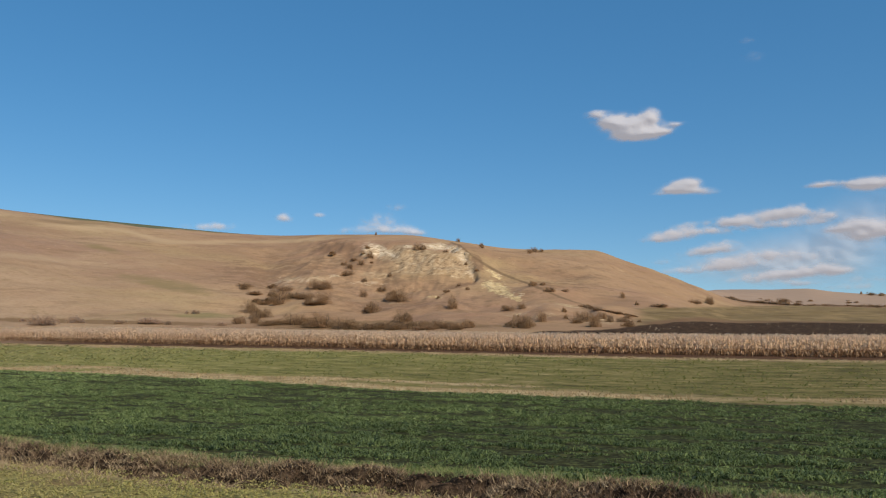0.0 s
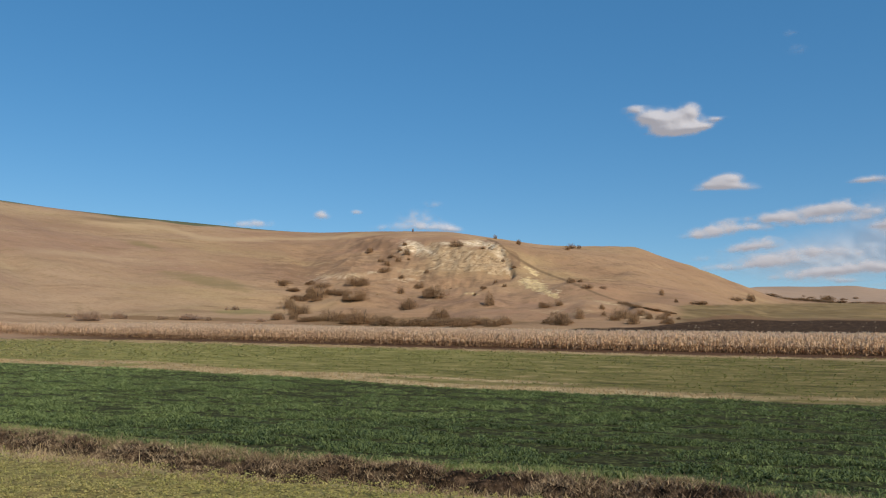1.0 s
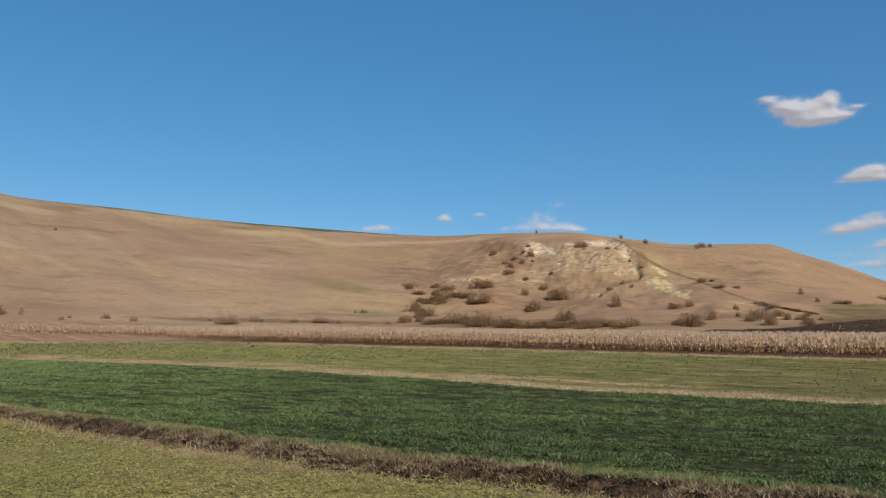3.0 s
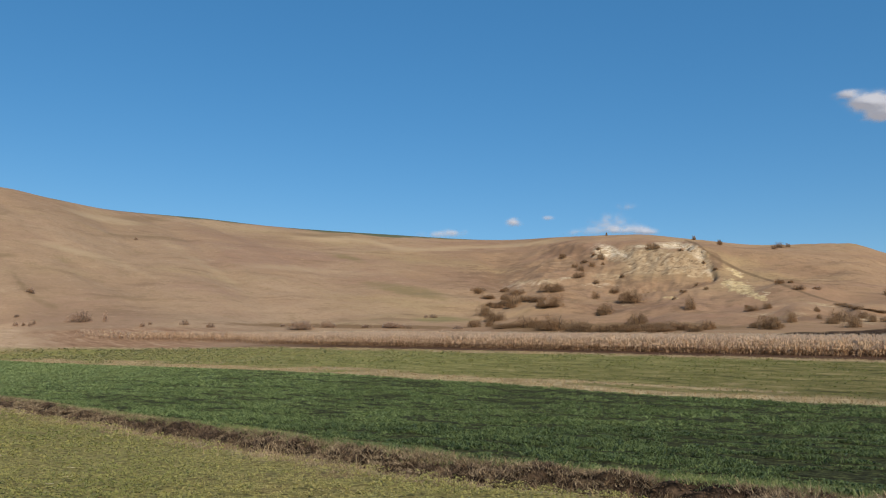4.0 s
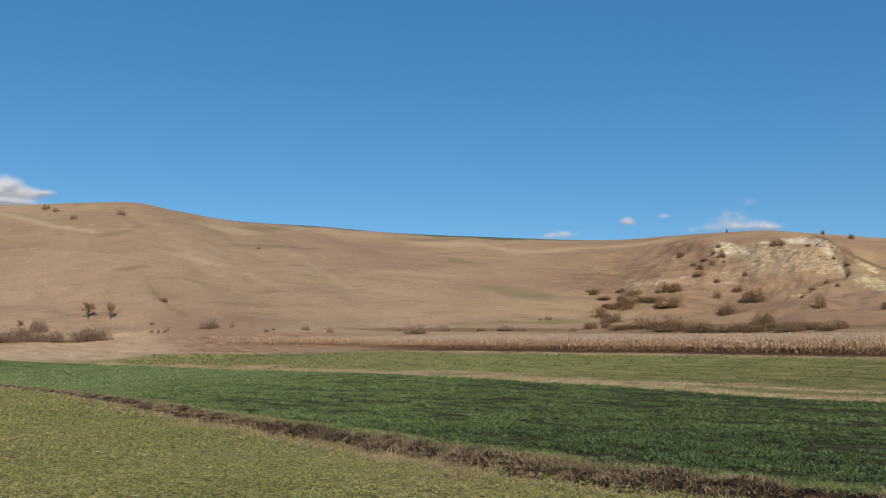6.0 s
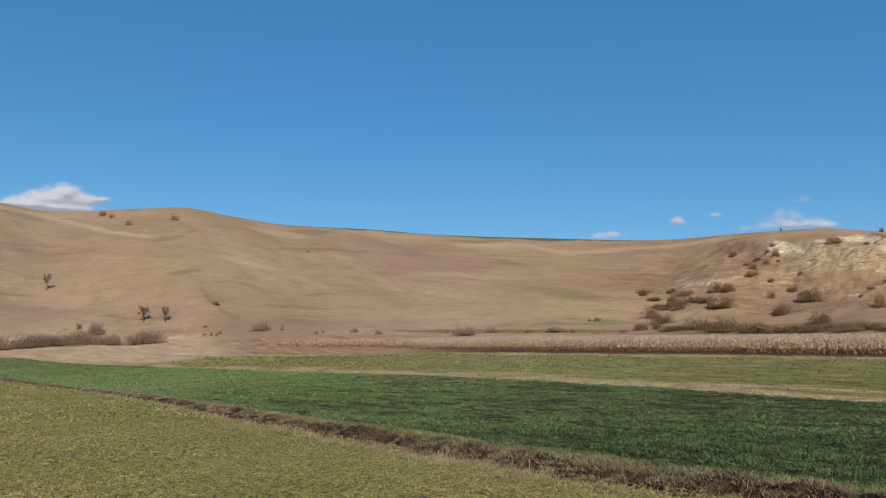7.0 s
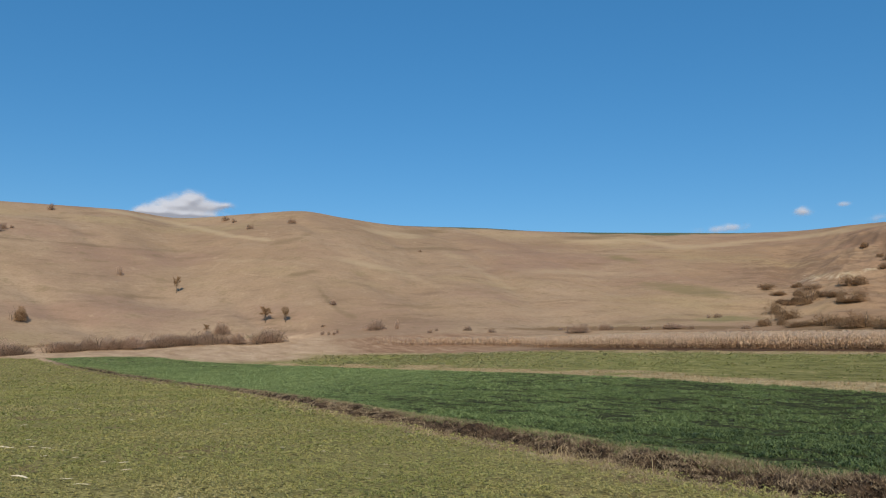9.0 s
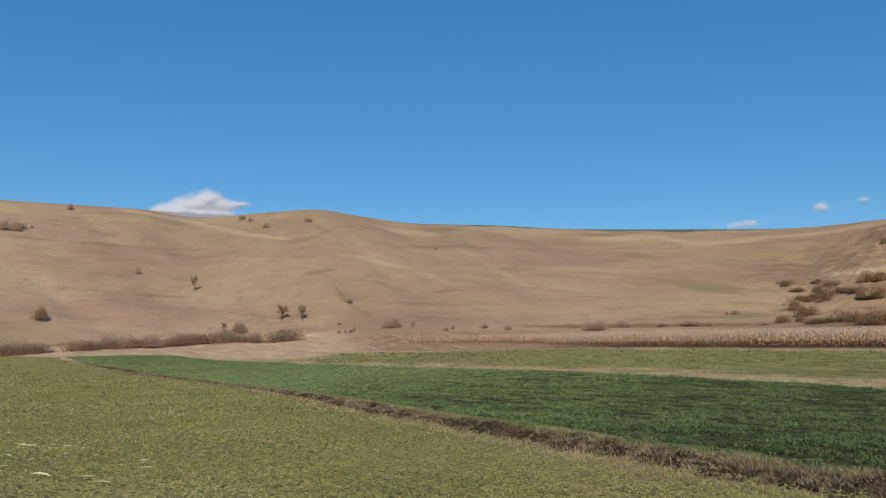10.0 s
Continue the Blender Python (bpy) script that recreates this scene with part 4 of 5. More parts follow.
def build_low_crop():
    rng = np.random.default_rng(22)
    pieces = []
    for low, high, thick, size in ((9.5, 16, 430, 0.028), (16, 30, 120, 0.043), (30, 75, 24, 0.080), (75, 215, 3.0, 0.17)):
        count = int(thick * 0.5 * (high**2 - low**2) * radians(75))
        d, a = np.sqrt(rng.uniform(low**2, high**2, count)), rng.uniform(radians(-68), radians(7), count)
        x, y = d * np.sin(a), d * np.cos(a)
        lump = rough(x, y, 0.21 * max(1, size / 0.035), 68, 2)
        bald = step(0.52, 0.68, rough(x, y, 4.5, 66, 3))
        keep = (masks(x, y)["near"] > 0.5) & (lump > 0.31 + 0.10 * bald) & (rng.uniform(size=len(x)) > 0.4 * bald)
        x, y, lump = x[keep], y[keep], lump[keep]
        base = on_ground(x, y, size * .25)
        base[:, 2] += step(0.33, 0.64, lump) * rng.uniform(0.3, 1.0, len(x)) * 0.11
        pieces.append(leaves(base, np.full(len(x), size) * rng.uniform(.7, 1.3, len(x)), rng, 4, (0.0, 0.9)))
    x, y = rng.uniform(-14, 14, 16000), rng.uniform(-14, 9, 16000)
    keep = (masks(x, y)["near"] > 0.5) & ((np.hypot(x, y) < 9.5) | ~in_view(x, y))
    pieces.append(leaves(on_ground(x[keep], y[keep], .01), rng.uniform(.03, .05, keep.sum()), rng, 5, (0.1, 1.1)))
    return stuff("field_crop", pieces, CLOVER, "low yellow-green crop seedlings covering brown soil", "crop")


def build_litter():
    """Short straws and stalk ends strewn over the near field."""
    rng = np.random.default_rng(30)
    count = 9000
    d, a = 9.5 + 60 * rng.uniform(0, 1, count) ** 1.6, rng.uniform(radians(-67), radians(5), count)
    x, y = d * np.sin(a), d * np.cos(a)
    keep = (masks(x, y)["near"] > 0.5) & (rough(x, y, 3.5, 73, 3) > 0.46)
    base = on_ground(x[keep], y[keep], 0.03)
    n = len(base)
    size = np.maximum(1, d[keep] / 25)
    way = rng.normal(size=(n, 3)) * (1, 1, 0.18)
    way /= np.linalg.norm(way, axis=1)[:, None]
    return stuff("straw_litter", [slivers(base, way, rng.uniform(.03, .13, n) * size, rng.uniform(.006, .016, n) * size, rng)], STRAW, "bits of pale straw strewn over the low crop", "straw")


def build_green_strip():
    rng = np.random.default_rng(23)
    x, y = scatter(rng, -30, 190, 35, 74, 60000)
    far = np.hypot(x, y)
    s, q = strip(x, y)
    lush = 0.6 * rough(s / 2.5, q, 1.3, 67, 4) + 0.4 * rough(x, y, 0.8, 57, 3)
    keep = (masks(x, y)["green"] > 0.5) & (rng.uniform(size=len(x)) < bent(far, [35, 70, 190], [1.0, 0.75, 0.4])) & (lush > 0.47)
    x, y, far = x[keep], y[keep], far[keep]
    return stuff("green_strip", [leaves(on_ground(x, y, .03), .085 * np.maximum(1, far / 50) * rng.uniform(.6, 1.4, len(x)), rng, 4, (0.0, 0.7))], OLIVE, "thin sparse green crop between straw-coloured patches", "crop")


def build_dry_grass():
    rng = np.random.default_rng(24)
    pieces = []
    for s0, s1, q0, q1, count, low, high, wide in ((-25, 70, 5, 14, 60000, .06, .24, .010), (70, 170, -8, 14, 20000, .08, .24, .03), (-25, 190, 24, 43, 60000, .06, .20, .035), (-25, 165, 63, 72, 26000, .06, .22, .05)):
        x, y = scatter(rng, s0, s1, q0, q1, count)
        keep = masks(x, y)["margin"] > rng.uniform(0.25, 0.9, len(x))
        x, y = x[keep], y[keep]
        base = np.repeat(on_ground(x, y), 4, 0) + rng.normal(size=(len(x) * 4, 3)) * (0.04, 0.04, 0)
        n = len(base)
        pieces.append(blades(base, rng.uniform(low, high, n), wide * rng.uniform(.6, 1.4, n), rng.uniform(.2, 1.0, n), rng, 0))
    # rough fallow past the far end of the fields
    s, q = rng.uniform(166, 230, 7000), rng.uniform(-45, 62, 7000)
    x, y = plan(s, q)
    keep = in_view(x, y) & (masks(x, y)["fallow"] > 0.4) & (rough(x, y, 5, 72, 3) > 0.45)
    base = np.repeat(on_ground(x[keep], y[keep]), 3, 0) + rng.normal(size=(int(keep.sum()) * 3, 3)) * (0.15, 0.15, 0)
    n = len(base)
    pieces.append(blades(base, rng.uniform(.05, .25, n), rng.uniform(.05, .12, n), rng.uniform(.3, 1.3, n), rng, 0))
    # tall bleached stems that stand along the near lip of the ditch
    s = rng.uniform(-20, 130, 1900)
    q = bank_line(s) - 2.1 + rng.normal(size=len(s)) * 0.4
    x, y = plan(s, q)
    keep = in_view(x, y) & (rough(s, 0 * s, 3.0, 69, 2) > 0.45)
    pieces.append(blades(on_ground(x[keep], y[keep]), rng.uniform(.06, .34, keep.sum()), rng.uniform(.008, .014, keep.sum()) * np.maximum(1, np.hypot(x[keep], y[keep]) / 22), rng.uniform(.1, 1.0, keep.sum()), rng, 1))
    return stuff("dry_grass", pieces, STRAW, "pale dry grass along the field margins", "grass")


def build_bank_grass():
    rng = np.random.default_rng(25)
    s = np.r_[rng.uniform(-22, 40, 46000), rng.uniform(40, 150, 18000)]
    q = bank_line(s) + rng.uniform(-1.6, 0.4, len(s))
    x, y = plan(s, q)
    keep = in_view(x, y) & (rough(x, y, 0.8, 71, 3) > bent(s, [-20, 20, 50], [0.34, 0.38, 0.42]))
    x, y = x[keep], y[keep]
    base = np.repeat(on_ground(x, y), 4, 0) + rng.normal(size=(len(x) * 4, 3)) * (0.05, 0.05, 0)
    n = len(base)
    far = np.hypot(base[:, 0], base[:, 1])
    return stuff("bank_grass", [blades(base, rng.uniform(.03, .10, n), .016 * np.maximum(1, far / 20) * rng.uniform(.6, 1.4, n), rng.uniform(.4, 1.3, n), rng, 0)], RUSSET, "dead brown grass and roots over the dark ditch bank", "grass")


def build_tufts():
    """Mops of dead grass that hang over the bank, and a matted straw edge on the near lip."""
    rng = np.random.default_rng(28)
    s = np.r_[rng.uniform(-22, 14, 1500), rng.uniform(14, 45, 1000), rng.uniform(45, 150, 900)]
    x, y = plan(s, bank_line(s) + rng.uniform(-0.55, 0.35, len(s)))
    keep = in_view(x, y) & (rough(x, y, 1.7, 74, 2) > 0.42)
    x, y = x[keep], y[keep]
    far = np.hypot(x, y)
    count = 30
    size = np.repeat(rng.uniform(0.6, 1.3, len(x)), count)
    base = np.repeat(on_ground(x, y), count, 0) + rng.normal(size=(len(x) * count, 3)) * (0.09, 0.09, 0.01)
    thick = 0.013 * np.maximum(1, np.repeat(far, count) / 20)
    mops = blades(base, size * rng.uniform(.05, .13, len(base)), thick * rng.uniform(.6, 1.4, len(base)), rng.uniform(.5, 1.7, len(base)), rng, 0)
    s = np.r_[rng.uniform(-22, 45, 9000), rng.uniform(45, 160, 14000)]
    x, y = plan(s, bank_line(s) + rng.normal(size=len(s)) * bent(s, [15, 45], [0.26, 0.48]) - bent(s, [15, 45], [1.95, 2.10]))
    keep = in_view(x, y) & (rough(x, y, 1.2, 75, 3) > 0.42)
    base = np.repeat(on_ground(x[keep], y[keep]), 4, 0)
    n = len(base)
    base = base + rng.normal(size=(n, 3)) * (0.05, 0.05, 0)
    thick = 0.012 * np.maximum(1, np.hypot(base[:, 0], base[:, 1]) / 20)
    lip = np.r_[rng.uniform(10, 45, 2600), rng.uniform(45, 160, 5200)]
    x, y = plan(lip, bank_line(lip) + rng.normal(size=len(lip)) * 0.16 + 0.38)
    keep = in_view(x, y) & (rough(x, y, 1.6, 76, 3) > 0.44)
    edge = np.repeat(on_ground(x[keep], y[keep]), 4, 0)
    edge = edge + rng.normal(size=edge.shape) * (0.06, 0.06, 0)
    broad = 0.012 * np.maximum(1, np.hypot(edge[:, 0], edge[:, 1]) / 20)
    fringe = blades(edge, rng.uniform(.05, .20, len(edge)), broad * rng.uniform(.6, 1.4, len(edge)), rng.uniform(.4, 1.5, len(edge)), rng, 0)
    mat = blades(base, rng.uniform(.04, .16, n), thick * rng.uniform(.6, 1.4, n), rng.uniform(.5, 1.8, n), rng, 0)
    return stuff("grass_tufts", [mops, fringe, mat], THATCH, "matted pale dead grass hanging over the ditch edges", "grass")


def build_clods():
    """Crumbled soil on the ditch bank."""
    rng = np.random.default_rng(27)
    s = np.r_[rng.uniform(-22, 35, 8000), rng.uniform(35, 110, 1500)]
    x, y = plan(s, bank_line(s) + rng.uniform(-1.55, 0.15, len(s)))
    keep = in_view(x, y)
    base = on_ground(x[keep], y[keep], 0.01)
    n = len(base)
    size = rng.uniform(.010, .032, n)
    corners = np.array([[1, 0, 0], [0, 1, 0], [-1, 0, 0], [0, -1, 0], [0, 0, .8], [0, 0, -.6]])
    verts = base[:, None] + corners[None] * size[:, None, None] * rng.uniform(.6, 1.3, (n, 6, 1)) + rng.normal(size=(n, 6, 3)) * (size * .15)[:, None, None]
    faces = np.array([[0, 1, 4], [1, 2, 4], [2, 3, 4], [3, 0, 4], [1, 0, 5], [2, 1, 5], [3, 2, 5], [0, 3, 5]])[None] + 6 * np.arange(n)[:, None, None]
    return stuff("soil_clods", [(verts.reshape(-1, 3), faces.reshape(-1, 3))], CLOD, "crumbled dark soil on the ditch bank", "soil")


def corn_pieces(base, rng, coarse):
    """Stalks, leaves and tassels of dead corn plants that stand at the given points."""
    n = len(base)
    tall = rng.uniform(1.35, 1.75, n)
    tilt = rng.normal(size=(n, 3)) * (0.10, 0.10, 0)
    top = base + tilt + np.array([0, 0, 1.0]) * tall[:, None]
    wide = (0.05 if coarse else 0.035) * np.ones(n)
    turn = rng.uniform(0, np.pi, n)
    side = np.stack([np.cos(turn), np.sin(turn), 0 * turn], 1) * (wide / 2)[:, None]
    stalk = np.stack([base - side, base + side, top + side * .5, top - side * .5], 1).reshape(-1, 3), np.arange(4 * n).reshape(-1, 4)
    count = 5 if coarse else 11
    f = rng.uniform(0.3 if coarse else 0.08, 0.95, n * count)
    b, t = np.repeat(base, count, 0), np.repeat(top, count, 0)
    root = b + (t - b) * f[:, None]
    a = rng.uniform(0, 2 * np.pi, n * count)
    out = np.stack([np.cos(a), np.sin(a), 0 * a], 1)
    length = rng.uniform(0.22, 0.55, n * count)
    mid = root + out * (length * .45)[:, None] + np.array([0, 0, 1.0]) * (length * rng.uniform(-.1, .35, n * count))[:, None]
    tip = root + out * (length * .8)[:, None] - np.array([0, 0, 1.0]) * (length * rng.uniform(.2, .8, n * count))[:, None]
    w = np.stack([-np.sin(a), np.cos(a), rng.uniform(-.6, .6, n * count)], 1) * (0.075 if coarse else 0.055)
    quads = np.stack([root, mid - w, tip, mid + w], 1)
    # the lowest leaves join the stalks and take their darker brown
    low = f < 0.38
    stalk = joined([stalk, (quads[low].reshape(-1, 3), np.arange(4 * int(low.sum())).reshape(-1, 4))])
    leaf = quads[~low].reshape(-1, 3), np.arange(4 * int((~low).sum())).reshape(-1, 4)
    hairs = 8
    b = np.repeat(top, hairs, 0) - np.array([0, 0, 0.12])
    way = rng.normal(size=(n * hairs, 3)) * (.6, .6, .2) + np.array([0, 0, 1.0])
    tassel = slivers(b, way / np.linalg.norm(way, axis=1)[:, None], rng.uniform(.10, .36, n * hairs), np.full(n * hairs, .055 if coarse else .036), rng)
    return stalk, leaf, tassel


def build_corn():
    rng = np.random.default_rng(26)
    # the nearest plants of the first two rows, each on its own
    made = []
    for k in range(8):
        thing = new("corn_plant")
        stalk, leaf, tassel = corn_pieces(np.zeros((1, 3)), rng, False)
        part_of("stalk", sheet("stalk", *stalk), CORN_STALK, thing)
        part_of("foliage", sheet("foliage", *leaf), CORN_LEAF, thing)
        part_of("tassel", sheet("tassel", *tassel), CORN_TOP, thing, "bleached feathery tassel")
        tagged(thing, "tall dead corn plant with dry hanging leaves", "corn", "corn plants at the field edge")
        made.append(thing)
    count = 0
    for k in range(232):
        s = -16 + (k % 116) * 0.42 + rng.uniform(-.1, .1)
        x, y = plan(s, float(corn_line(s)) + 0.72 * (k // 116) + rng.normal() * .05)
        m = pose(x, y, float(height(x, y)) - 0.02, 0, 0, rng.uniform(0, 360))
        if count < 8:
            made[count].matrix_basis = m
        else:
            copy_thing(made[int(rng.integers(8))], m)
        count += 1
    pieces = ([], [], [])
    for row in range(24):
        q = 0.72 * row
        s = np.arange(-45, 196, 0.24 if row < 8 else 0.34) + rng.uniform(-.1, .1)
        s = s + rng.normal(size=len(s)) * .04
        x, y = plan(s, corn_line(s) + q + rng.normal(size=len(s)) * .06)
        keep = in_view(x, y) & (rng.uniform(size=len(s)) < 0.9) & (rng.uniform(size=len(s)) < step(198, 168, s)) & (q > (s - 116) * 0.2 + rng.normal(size=len(s)) * 0.8)
        if row < 2:
            keep &= (s < -16.2) | (s > 33)
        x, y = x[keep], y[keep]
        for held, made_now in zip(pieces, corn_pieces(on_ground(x, y), rng, row >= 8)):
            held.append(made_now)
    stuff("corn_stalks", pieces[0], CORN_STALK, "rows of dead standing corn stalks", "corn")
    stuff("corn_leaves", pieces[1], CORN_LEAF, "dry tan corn leaves of the unharvested rows", "corn")
    stuff("corn_tassels", pieces[2], CORN_TOP, "bleached tassels over the unharvested corn rows", "corn")


def build_sward():
    """Short pale-green grass between the ditch bank and the wheat."""
    rng = np.random.default_rng(29)
    s = np.r_[rng.uniform(-22, 40, 20000), rng.uniform(40, 170, 10000)]
    x, y = plan(s, bank_line(s) + rng.uniform(-0.3, 1.5, len(s)))
    keep = in_view(x, y) & (masks(x, y)["sward"] > rng.uniform(0.1, 0.8, len(s)))
    base = np.repeat(on_ground(x[keep], y[keep]), 4, 0) + rng.normal(size=(int(keep.sum()) * 4, 3)) * (0.04, 0.04, 0)
    n = len(base)
    far = np.hypot(base[:, 0], base[:, 1])
    return stuff("bank_top_grass", [blades(base, rng.uniform(.04, .13, n), .012 * np.maximum(1, far / 20) * rng.uniform(.6, 1.4, n), rng.uniform(.3, 1.2, n), rng, 0)], SWARD, "short pale green grass on top of the ditch bank", "grass")


build_wheat()
build_sward()
build_low_crop()
build_litter()
build_green_strip()
build_dry_grass()
build_bank_grass()
build_tufts()
build_clods()
build_corn()

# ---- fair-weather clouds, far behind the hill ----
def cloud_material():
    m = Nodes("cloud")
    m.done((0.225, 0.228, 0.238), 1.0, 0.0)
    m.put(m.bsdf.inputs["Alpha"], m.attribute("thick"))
    # a faint lilac emission stands in for skylight on the cloud
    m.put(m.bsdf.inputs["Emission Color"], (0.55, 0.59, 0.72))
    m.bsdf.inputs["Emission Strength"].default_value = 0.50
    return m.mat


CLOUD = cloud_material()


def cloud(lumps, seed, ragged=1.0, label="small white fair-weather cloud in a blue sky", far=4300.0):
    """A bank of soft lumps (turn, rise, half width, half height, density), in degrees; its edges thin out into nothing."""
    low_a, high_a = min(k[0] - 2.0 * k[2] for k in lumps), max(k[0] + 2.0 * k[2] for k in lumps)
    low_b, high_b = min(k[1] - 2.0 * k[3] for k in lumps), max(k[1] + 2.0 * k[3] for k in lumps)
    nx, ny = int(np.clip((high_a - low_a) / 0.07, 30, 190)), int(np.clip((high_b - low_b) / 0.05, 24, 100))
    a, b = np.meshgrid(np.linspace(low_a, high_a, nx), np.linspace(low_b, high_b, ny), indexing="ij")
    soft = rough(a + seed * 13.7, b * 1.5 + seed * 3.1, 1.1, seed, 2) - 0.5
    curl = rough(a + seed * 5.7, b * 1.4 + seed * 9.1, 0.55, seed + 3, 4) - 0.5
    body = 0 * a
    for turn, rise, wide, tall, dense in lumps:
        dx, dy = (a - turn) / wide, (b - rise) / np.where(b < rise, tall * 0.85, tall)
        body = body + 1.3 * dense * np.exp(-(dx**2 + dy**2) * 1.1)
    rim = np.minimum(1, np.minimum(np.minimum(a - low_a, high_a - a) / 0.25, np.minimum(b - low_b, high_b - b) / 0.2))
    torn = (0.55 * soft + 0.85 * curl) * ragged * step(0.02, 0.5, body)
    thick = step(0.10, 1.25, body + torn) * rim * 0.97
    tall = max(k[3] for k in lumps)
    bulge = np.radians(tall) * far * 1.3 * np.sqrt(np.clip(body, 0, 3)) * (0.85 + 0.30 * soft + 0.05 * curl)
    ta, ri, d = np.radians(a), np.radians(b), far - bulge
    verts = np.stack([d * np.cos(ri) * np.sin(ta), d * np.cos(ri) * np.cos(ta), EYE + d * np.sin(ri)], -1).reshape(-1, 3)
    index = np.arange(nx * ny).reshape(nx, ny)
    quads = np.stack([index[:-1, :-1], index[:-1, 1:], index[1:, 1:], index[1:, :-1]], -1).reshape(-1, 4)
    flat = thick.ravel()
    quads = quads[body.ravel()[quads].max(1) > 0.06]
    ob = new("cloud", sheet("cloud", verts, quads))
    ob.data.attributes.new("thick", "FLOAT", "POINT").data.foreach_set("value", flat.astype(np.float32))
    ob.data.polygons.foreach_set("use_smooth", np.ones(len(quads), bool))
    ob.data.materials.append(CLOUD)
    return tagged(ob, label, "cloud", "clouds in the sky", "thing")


BANK = "long grey-white bank of cloud low over the plain"
WISP = "thin faint wisp of cloud"
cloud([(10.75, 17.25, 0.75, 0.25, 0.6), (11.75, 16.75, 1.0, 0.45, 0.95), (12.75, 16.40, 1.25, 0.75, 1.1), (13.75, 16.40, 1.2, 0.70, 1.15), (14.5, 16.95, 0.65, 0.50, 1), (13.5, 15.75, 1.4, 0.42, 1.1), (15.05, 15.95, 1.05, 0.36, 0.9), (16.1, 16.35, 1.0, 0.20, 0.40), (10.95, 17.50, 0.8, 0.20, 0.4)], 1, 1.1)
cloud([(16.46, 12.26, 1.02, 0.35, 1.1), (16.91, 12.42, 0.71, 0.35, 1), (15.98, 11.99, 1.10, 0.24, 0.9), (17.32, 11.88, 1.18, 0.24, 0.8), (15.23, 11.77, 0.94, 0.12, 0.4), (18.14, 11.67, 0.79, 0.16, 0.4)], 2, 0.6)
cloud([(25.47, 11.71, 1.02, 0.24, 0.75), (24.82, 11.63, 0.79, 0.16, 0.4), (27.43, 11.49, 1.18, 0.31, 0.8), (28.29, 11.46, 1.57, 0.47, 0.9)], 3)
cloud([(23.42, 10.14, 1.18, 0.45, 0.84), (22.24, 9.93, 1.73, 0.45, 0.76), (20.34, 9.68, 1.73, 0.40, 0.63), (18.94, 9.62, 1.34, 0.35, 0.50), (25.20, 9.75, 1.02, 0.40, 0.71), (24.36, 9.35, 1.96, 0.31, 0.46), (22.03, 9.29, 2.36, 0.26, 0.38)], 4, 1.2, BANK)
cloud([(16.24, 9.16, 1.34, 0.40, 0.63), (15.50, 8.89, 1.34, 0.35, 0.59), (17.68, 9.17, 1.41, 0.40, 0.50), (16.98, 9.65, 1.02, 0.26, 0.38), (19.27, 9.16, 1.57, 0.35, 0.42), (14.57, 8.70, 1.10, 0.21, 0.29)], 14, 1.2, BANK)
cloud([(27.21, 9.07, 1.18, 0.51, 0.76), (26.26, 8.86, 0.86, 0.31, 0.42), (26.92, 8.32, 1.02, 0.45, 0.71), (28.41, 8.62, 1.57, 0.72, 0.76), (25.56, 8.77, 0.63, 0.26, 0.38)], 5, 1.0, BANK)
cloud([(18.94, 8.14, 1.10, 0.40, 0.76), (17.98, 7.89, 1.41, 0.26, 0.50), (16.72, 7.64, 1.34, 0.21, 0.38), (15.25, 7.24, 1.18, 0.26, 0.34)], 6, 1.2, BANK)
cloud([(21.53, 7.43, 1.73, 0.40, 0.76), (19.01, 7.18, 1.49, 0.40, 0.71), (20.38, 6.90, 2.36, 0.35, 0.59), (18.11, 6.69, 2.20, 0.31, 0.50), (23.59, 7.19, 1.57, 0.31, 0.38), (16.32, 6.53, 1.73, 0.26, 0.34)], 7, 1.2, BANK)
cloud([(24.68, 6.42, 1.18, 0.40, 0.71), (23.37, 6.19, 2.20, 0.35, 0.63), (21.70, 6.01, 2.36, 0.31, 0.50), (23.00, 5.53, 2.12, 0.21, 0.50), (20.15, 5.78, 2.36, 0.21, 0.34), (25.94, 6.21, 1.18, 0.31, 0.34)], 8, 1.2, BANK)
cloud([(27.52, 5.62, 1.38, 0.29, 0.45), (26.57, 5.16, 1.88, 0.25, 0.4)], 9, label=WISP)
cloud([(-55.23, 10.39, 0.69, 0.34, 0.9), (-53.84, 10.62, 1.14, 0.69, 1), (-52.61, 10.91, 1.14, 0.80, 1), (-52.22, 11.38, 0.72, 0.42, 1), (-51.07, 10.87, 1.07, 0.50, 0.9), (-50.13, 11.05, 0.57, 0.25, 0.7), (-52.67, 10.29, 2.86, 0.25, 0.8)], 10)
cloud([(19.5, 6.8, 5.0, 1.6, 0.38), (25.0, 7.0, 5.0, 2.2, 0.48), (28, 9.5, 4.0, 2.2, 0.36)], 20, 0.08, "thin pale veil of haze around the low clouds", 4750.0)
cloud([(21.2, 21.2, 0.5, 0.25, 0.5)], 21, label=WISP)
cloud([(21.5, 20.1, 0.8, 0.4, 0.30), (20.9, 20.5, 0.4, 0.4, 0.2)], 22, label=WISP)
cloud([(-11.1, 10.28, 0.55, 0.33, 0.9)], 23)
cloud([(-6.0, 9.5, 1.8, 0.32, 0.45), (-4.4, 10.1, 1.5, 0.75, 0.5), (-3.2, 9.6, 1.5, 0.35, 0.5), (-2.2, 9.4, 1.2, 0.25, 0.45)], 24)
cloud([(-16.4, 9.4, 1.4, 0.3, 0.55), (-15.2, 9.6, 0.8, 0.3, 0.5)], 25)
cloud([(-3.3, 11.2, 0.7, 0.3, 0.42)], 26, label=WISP)
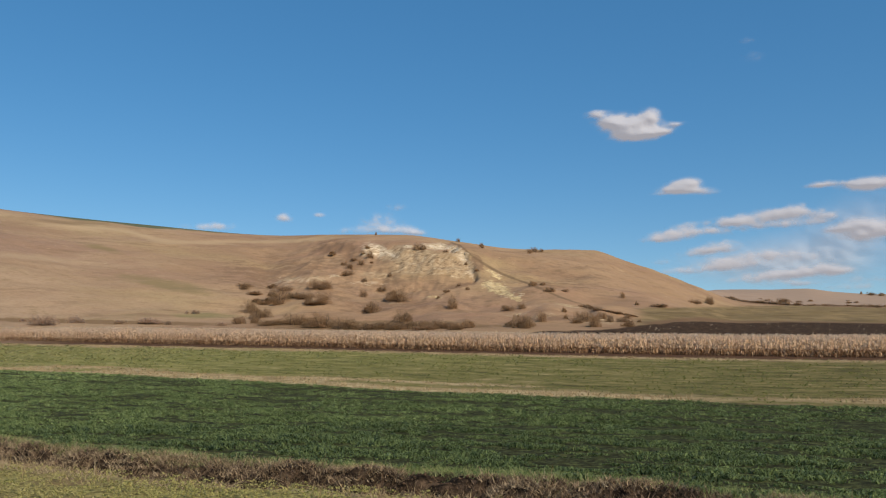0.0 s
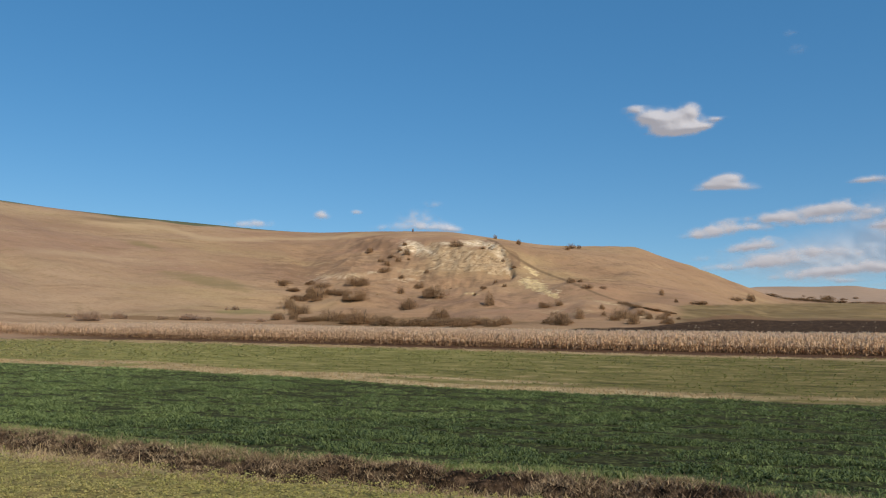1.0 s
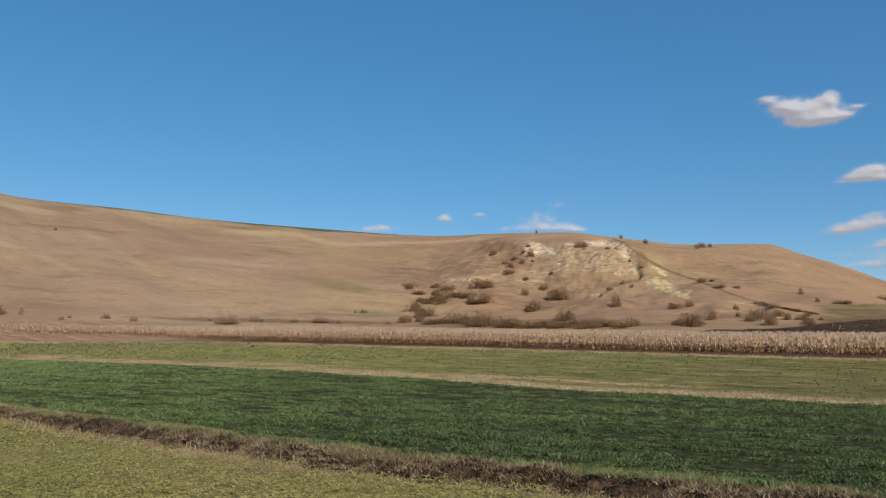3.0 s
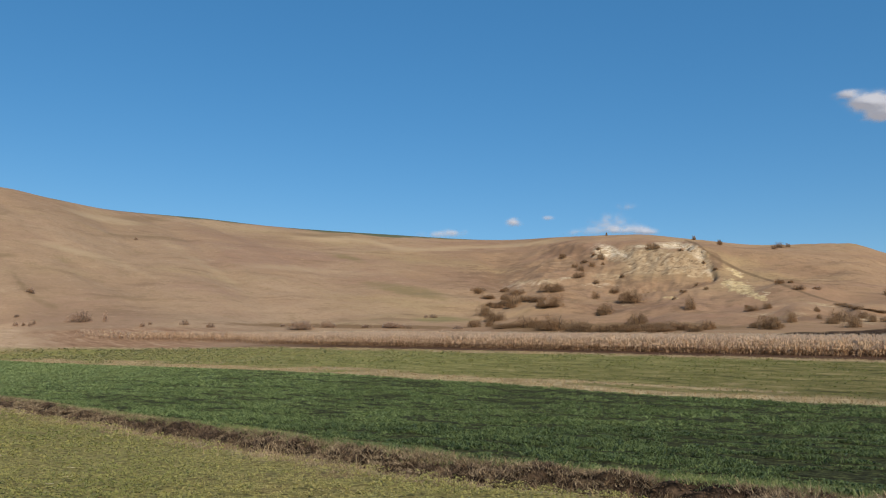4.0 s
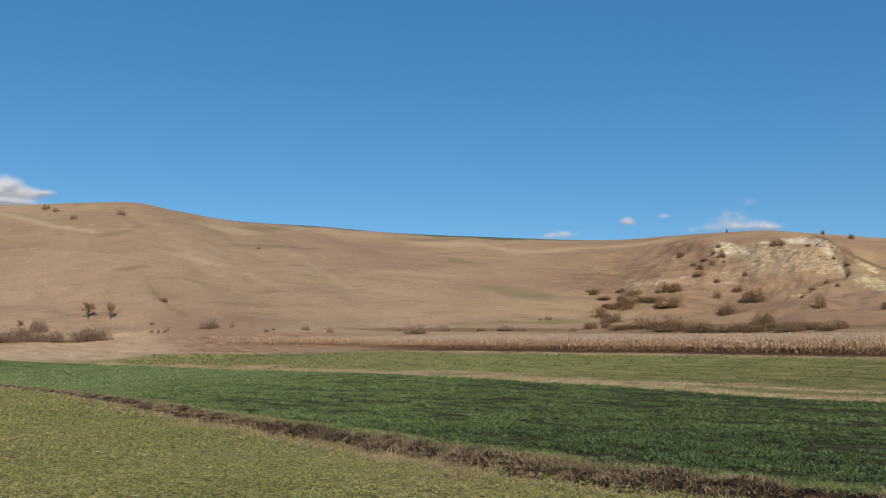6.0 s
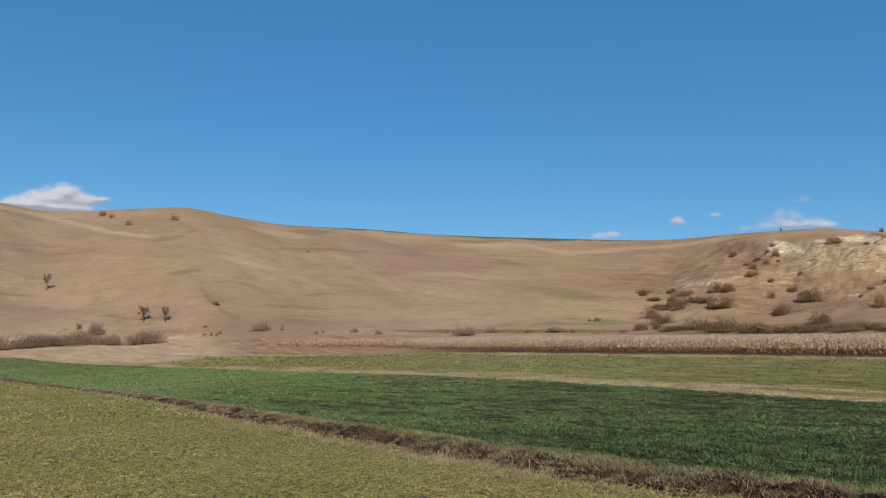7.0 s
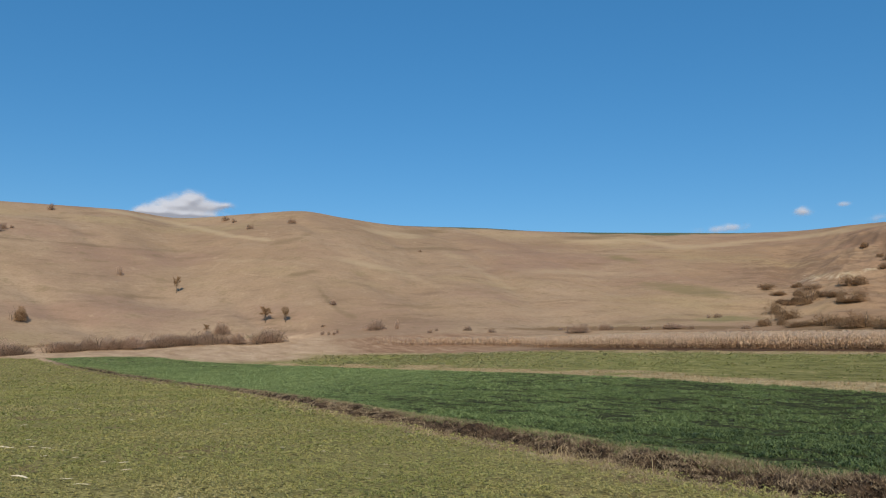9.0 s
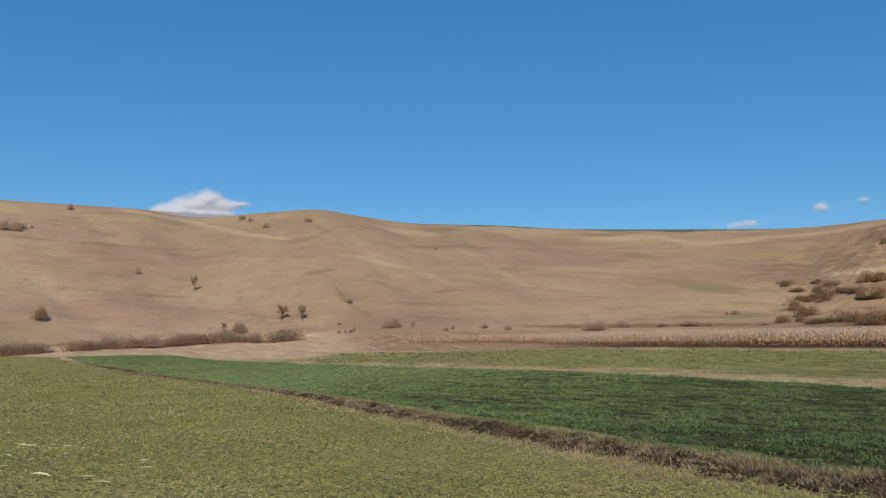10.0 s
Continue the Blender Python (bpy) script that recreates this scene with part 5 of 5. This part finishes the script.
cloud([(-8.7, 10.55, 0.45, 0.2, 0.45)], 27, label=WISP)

# ---- pale corn husks and stalk ends left on the near field ----
def husk(seed):
    rng = np.random.default_rng(seed)
    bm = bmesh.new()
    n = 6
    rings = []
    bend = rng.uniform(-.25, .25)
    for i in range(n + 1):
        u = i / n
        w = 0.05 * (0.35 + math.sin(math.pi * min(1, u * .9 + .08)))
        c = Vector((u - 0.5, bend * math.sin(math.pi * u), 0.03 + 0.03 * math.sin(5 * u + seed)))
        rings.append([bm.verts.new(c + Vector((0, w * math.cos(k * math.pi / 2 + .4), .6 * w * math.sin(k * math.pi / 2 + .4)))) for k in range(4)])
    for r, r2 in zip(rings, rings[1:]):
        for k in range(4):
            bm.faces.new((r[k], r[(k + 1) % 4], r2[(k + 1) % 4], r2[k]))
    bm.faces.new(rings[0][::-1])
    bm.faces.new(rings[-1])
    mesh = bpy.data.meshes.new("husk")
    bm.to_mesh(mesh)
    bm.free()
    mesh.materials.append(HUSK)
    return mesh


HUSKS = [husk(k) for k in range(5)]
LYING = [(-12.4, 6.5, .30), (-17.3, 8.8, .32), (-17.0, 9.2, .13), (-16.6, 9.3, .18), (-15.8, 9.2, .14), (-11.7, 6.8, .15), (-11.0, 6.6, .18), (-11.9, 7.9, .13), (-13.0, 8.6, .16), (-13.2, 11.1, .08),
         (-23.5, 12.5, .27), (-58.0, 33.7, .4), (-32.0, 19.3, .22), (-17.9, 11.0, .08), (-24.4, 25.0, .28), (-24.0, 16.2, .14), (-15.6, 7.6, .18), (-14.3, 8.5, .10), (-8.9, 6.6, .09), (-8.0, 8.1, .09),
         (-63.9, 32.8, .5), (-22.1, 12.1, .12), (-10.5, 9.2, .08), (-13.3, 8.4, .1), (-24.2, 17.6, .22), (-58.8, 35.1, .22), (-31.0, 17.7, .17), (-20.8, 10.2, .18)]


def lay(x, y, length, rng):
    ob = new("corn_husk", HUSKS[int(rng.integers(5))])
    ob.matrix_basis = pose(x, y, float(height(x, y)) + 0.06, 0, 0, rng.uniform(-35, 35) + 30) @ Matrix.Scale(length * 1.25, 4)
    tagged(ob, "bleached piece of corn husk lying on the field", "husk", "corn husks on the field")


for x, y, length in LYING:
    lay(x, y, length, luck)
for k in range(46):
    a, d = radians(luck.uniform(-66, -28)), luck.uniform(10.5, 42)
    x, y = d * math.sin(a), d * math.cos(a)
    if strip(x, y)[1] < float(bank_line(strip(x, y)[0])) - 3:
        lay(x, y, luck.uniform(0.06, 0.15) * max(1, d / 22), luck)


# ---- pale clods on the ploughed field ----
def clod(seed):
    rng = np.random.default_rng(seed)
    bm = bmesh.new()
    bmesh.ops.create_icosphere(bm, subdivisions=1, radius=0.5)
    for v in bm.verts:
        v.co *= rng.uniform(0.7, 1.25)
        v.co.z *= 0.6
    mesh = bpy.data.meshes.new("clod")
    bm.to_mesh(mesh)
    bm.free()
    mesh.materials.append(HUSK)
    return mesh


CLODS = [clod(k) for k in range(4)]
for k in range(44):
    turn = luck.uniform(13.5, 29)
    far = float(bent(turn, [12.3, 13.9, 17.3, 22.8, 28.2, 32], [166, 180, 222, 250, 262, 265])) * luck.uniform(0.82, 0.97)
    x, y = far * math.sin(radians(turn)), far * math.cos(radians(turn))
    ob = new("pale_stone", CLODS[int(luck.integers(4))])
    ob.matrix_basis = pose(x, y, float(height(x, y)) + 0.06, 0, 0, luck.uniform(0, 360)) @ Matrix.Scale(luck.uniform(0.12, 0.32), 4)
    tagged(ob, "pale chalky stone on the dark ploughed soil", "stone", "stones on the ploughed field")


# ---- chalk ledges that break out of the eroded face ----
def outcrop(seed):
    """A broken block, one metre across, stepped in layers."""
    rng = np.random.default_rng(seed)
    bm = bmesh.new()
    bmesh.ops.create_icosphere(bm, subdivisions=2, radius=0.5)
    for v in bm.verts:
        n = float(rough(np.array([v.co.x * 3 + seed]), np.array([v.co.y * 3 + v.co.z * 2]), 1.0, 7, 3)[0])
        v.co *= 0.6 + 0.85 * n
        v.co.z = 0.5 * v.co.z + 0.2 * round(v.co.z * 4) / 4
    mesh = bpy.data.meshes.new("outcrop")
    bm.to_mesh(mesh)
    bm.free()
    mesh.materials.append(CHALK)
    return mesh


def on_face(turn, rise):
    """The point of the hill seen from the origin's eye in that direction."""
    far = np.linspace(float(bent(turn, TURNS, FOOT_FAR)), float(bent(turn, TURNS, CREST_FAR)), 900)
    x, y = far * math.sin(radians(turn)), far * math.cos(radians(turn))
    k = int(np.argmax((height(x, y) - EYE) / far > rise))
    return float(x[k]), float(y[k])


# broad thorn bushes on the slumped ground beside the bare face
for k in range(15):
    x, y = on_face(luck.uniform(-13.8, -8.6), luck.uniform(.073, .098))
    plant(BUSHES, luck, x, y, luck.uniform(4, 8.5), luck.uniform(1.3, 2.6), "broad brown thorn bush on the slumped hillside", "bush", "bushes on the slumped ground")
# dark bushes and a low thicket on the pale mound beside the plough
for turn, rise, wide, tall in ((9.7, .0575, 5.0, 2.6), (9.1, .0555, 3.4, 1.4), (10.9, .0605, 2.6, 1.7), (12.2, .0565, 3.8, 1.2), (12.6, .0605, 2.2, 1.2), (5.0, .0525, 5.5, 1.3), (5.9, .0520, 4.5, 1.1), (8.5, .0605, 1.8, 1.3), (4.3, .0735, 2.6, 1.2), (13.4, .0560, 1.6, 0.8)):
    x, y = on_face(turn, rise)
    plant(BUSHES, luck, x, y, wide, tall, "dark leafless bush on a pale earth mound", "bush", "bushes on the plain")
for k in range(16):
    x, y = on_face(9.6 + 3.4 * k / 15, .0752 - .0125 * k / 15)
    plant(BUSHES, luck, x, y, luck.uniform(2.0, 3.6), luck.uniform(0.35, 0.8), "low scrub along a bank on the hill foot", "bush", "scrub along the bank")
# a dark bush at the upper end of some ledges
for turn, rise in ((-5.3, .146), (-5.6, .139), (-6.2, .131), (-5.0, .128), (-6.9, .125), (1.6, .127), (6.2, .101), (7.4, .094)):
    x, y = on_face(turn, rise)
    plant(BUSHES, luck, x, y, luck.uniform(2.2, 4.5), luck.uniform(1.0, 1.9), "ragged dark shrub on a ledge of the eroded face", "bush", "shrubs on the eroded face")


def chalk_material():
    m = Nodes("chalk")
    geo = m.n.new("ShaderNodeNewGeometry").outputs["Position"]
    c = m.ramp(m.noise(geo, 0.7, 6, 0.7), (0.36, (0.30, 0.21, 0.128)), (0.50, (0.42, 0.315, 0.20)), (0.66, (0.57, 0.455, 0.315)))
    m.bump(m.noise(geo, 2.0, 5, 0.7), 0.6, 0.3)
    return m.done(c, 0.95, 0.05)


CHALK = chalk_material()
OUTCROPS = [outcrop(k) for k in range(6)]
LEDGES = [(-4.7, .1455, .5, .004, 20, 1.9), (-5.4, .1395, .3, .002, 6, 1.3), (-3.7, .1405, .6, .002, 8, 1.2), (-2.4, .1495, .4, .0012, 8, 1.3), (-0.4, .1498, 1.0, .0025, 24, 1.9), (0.9, .1450, .5, .004, 16, 1.8), (1.4, .1355, .35, .006, 12, 1.4),
          (-9.4, .1065, 2.3, .004, 14, 0.8), (-7.5, .1125, .5, .0015, 8, 1.2), (-5.2, .1037, 1.3, .002, 16, 1.1), (3.6, .100, .9, .004, 18, 1.2), (4.8, .090, .8, .003, 12, 1.1), (3.6, .115, .5, .003, 8, 1.0), (-1.2, .130, 2.0, .010, 20, 0.9)]
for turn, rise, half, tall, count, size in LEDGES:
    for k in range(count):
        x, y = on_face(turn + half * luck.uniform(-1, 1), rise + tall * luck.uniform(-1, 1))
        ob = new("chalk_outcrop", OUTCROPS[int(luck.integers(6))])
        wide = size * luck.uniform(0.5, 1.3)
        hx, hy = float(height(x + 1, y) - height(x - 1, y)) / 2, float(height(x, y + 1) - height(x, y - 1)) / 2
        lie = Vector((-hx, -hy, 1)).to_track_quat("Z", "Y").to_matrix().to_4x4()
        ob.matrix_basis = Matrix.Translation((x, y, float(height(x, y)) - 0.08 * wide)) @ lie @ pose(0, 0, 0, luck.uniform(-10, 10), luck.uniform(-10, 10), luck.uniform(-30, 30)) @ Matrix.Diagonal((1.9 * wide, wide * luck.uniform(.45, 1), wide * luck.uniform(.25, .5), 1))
        tagged(ob, "weathered cream chalk block on the eroded hillside", "rock", "chalk ledges of the eroded face")
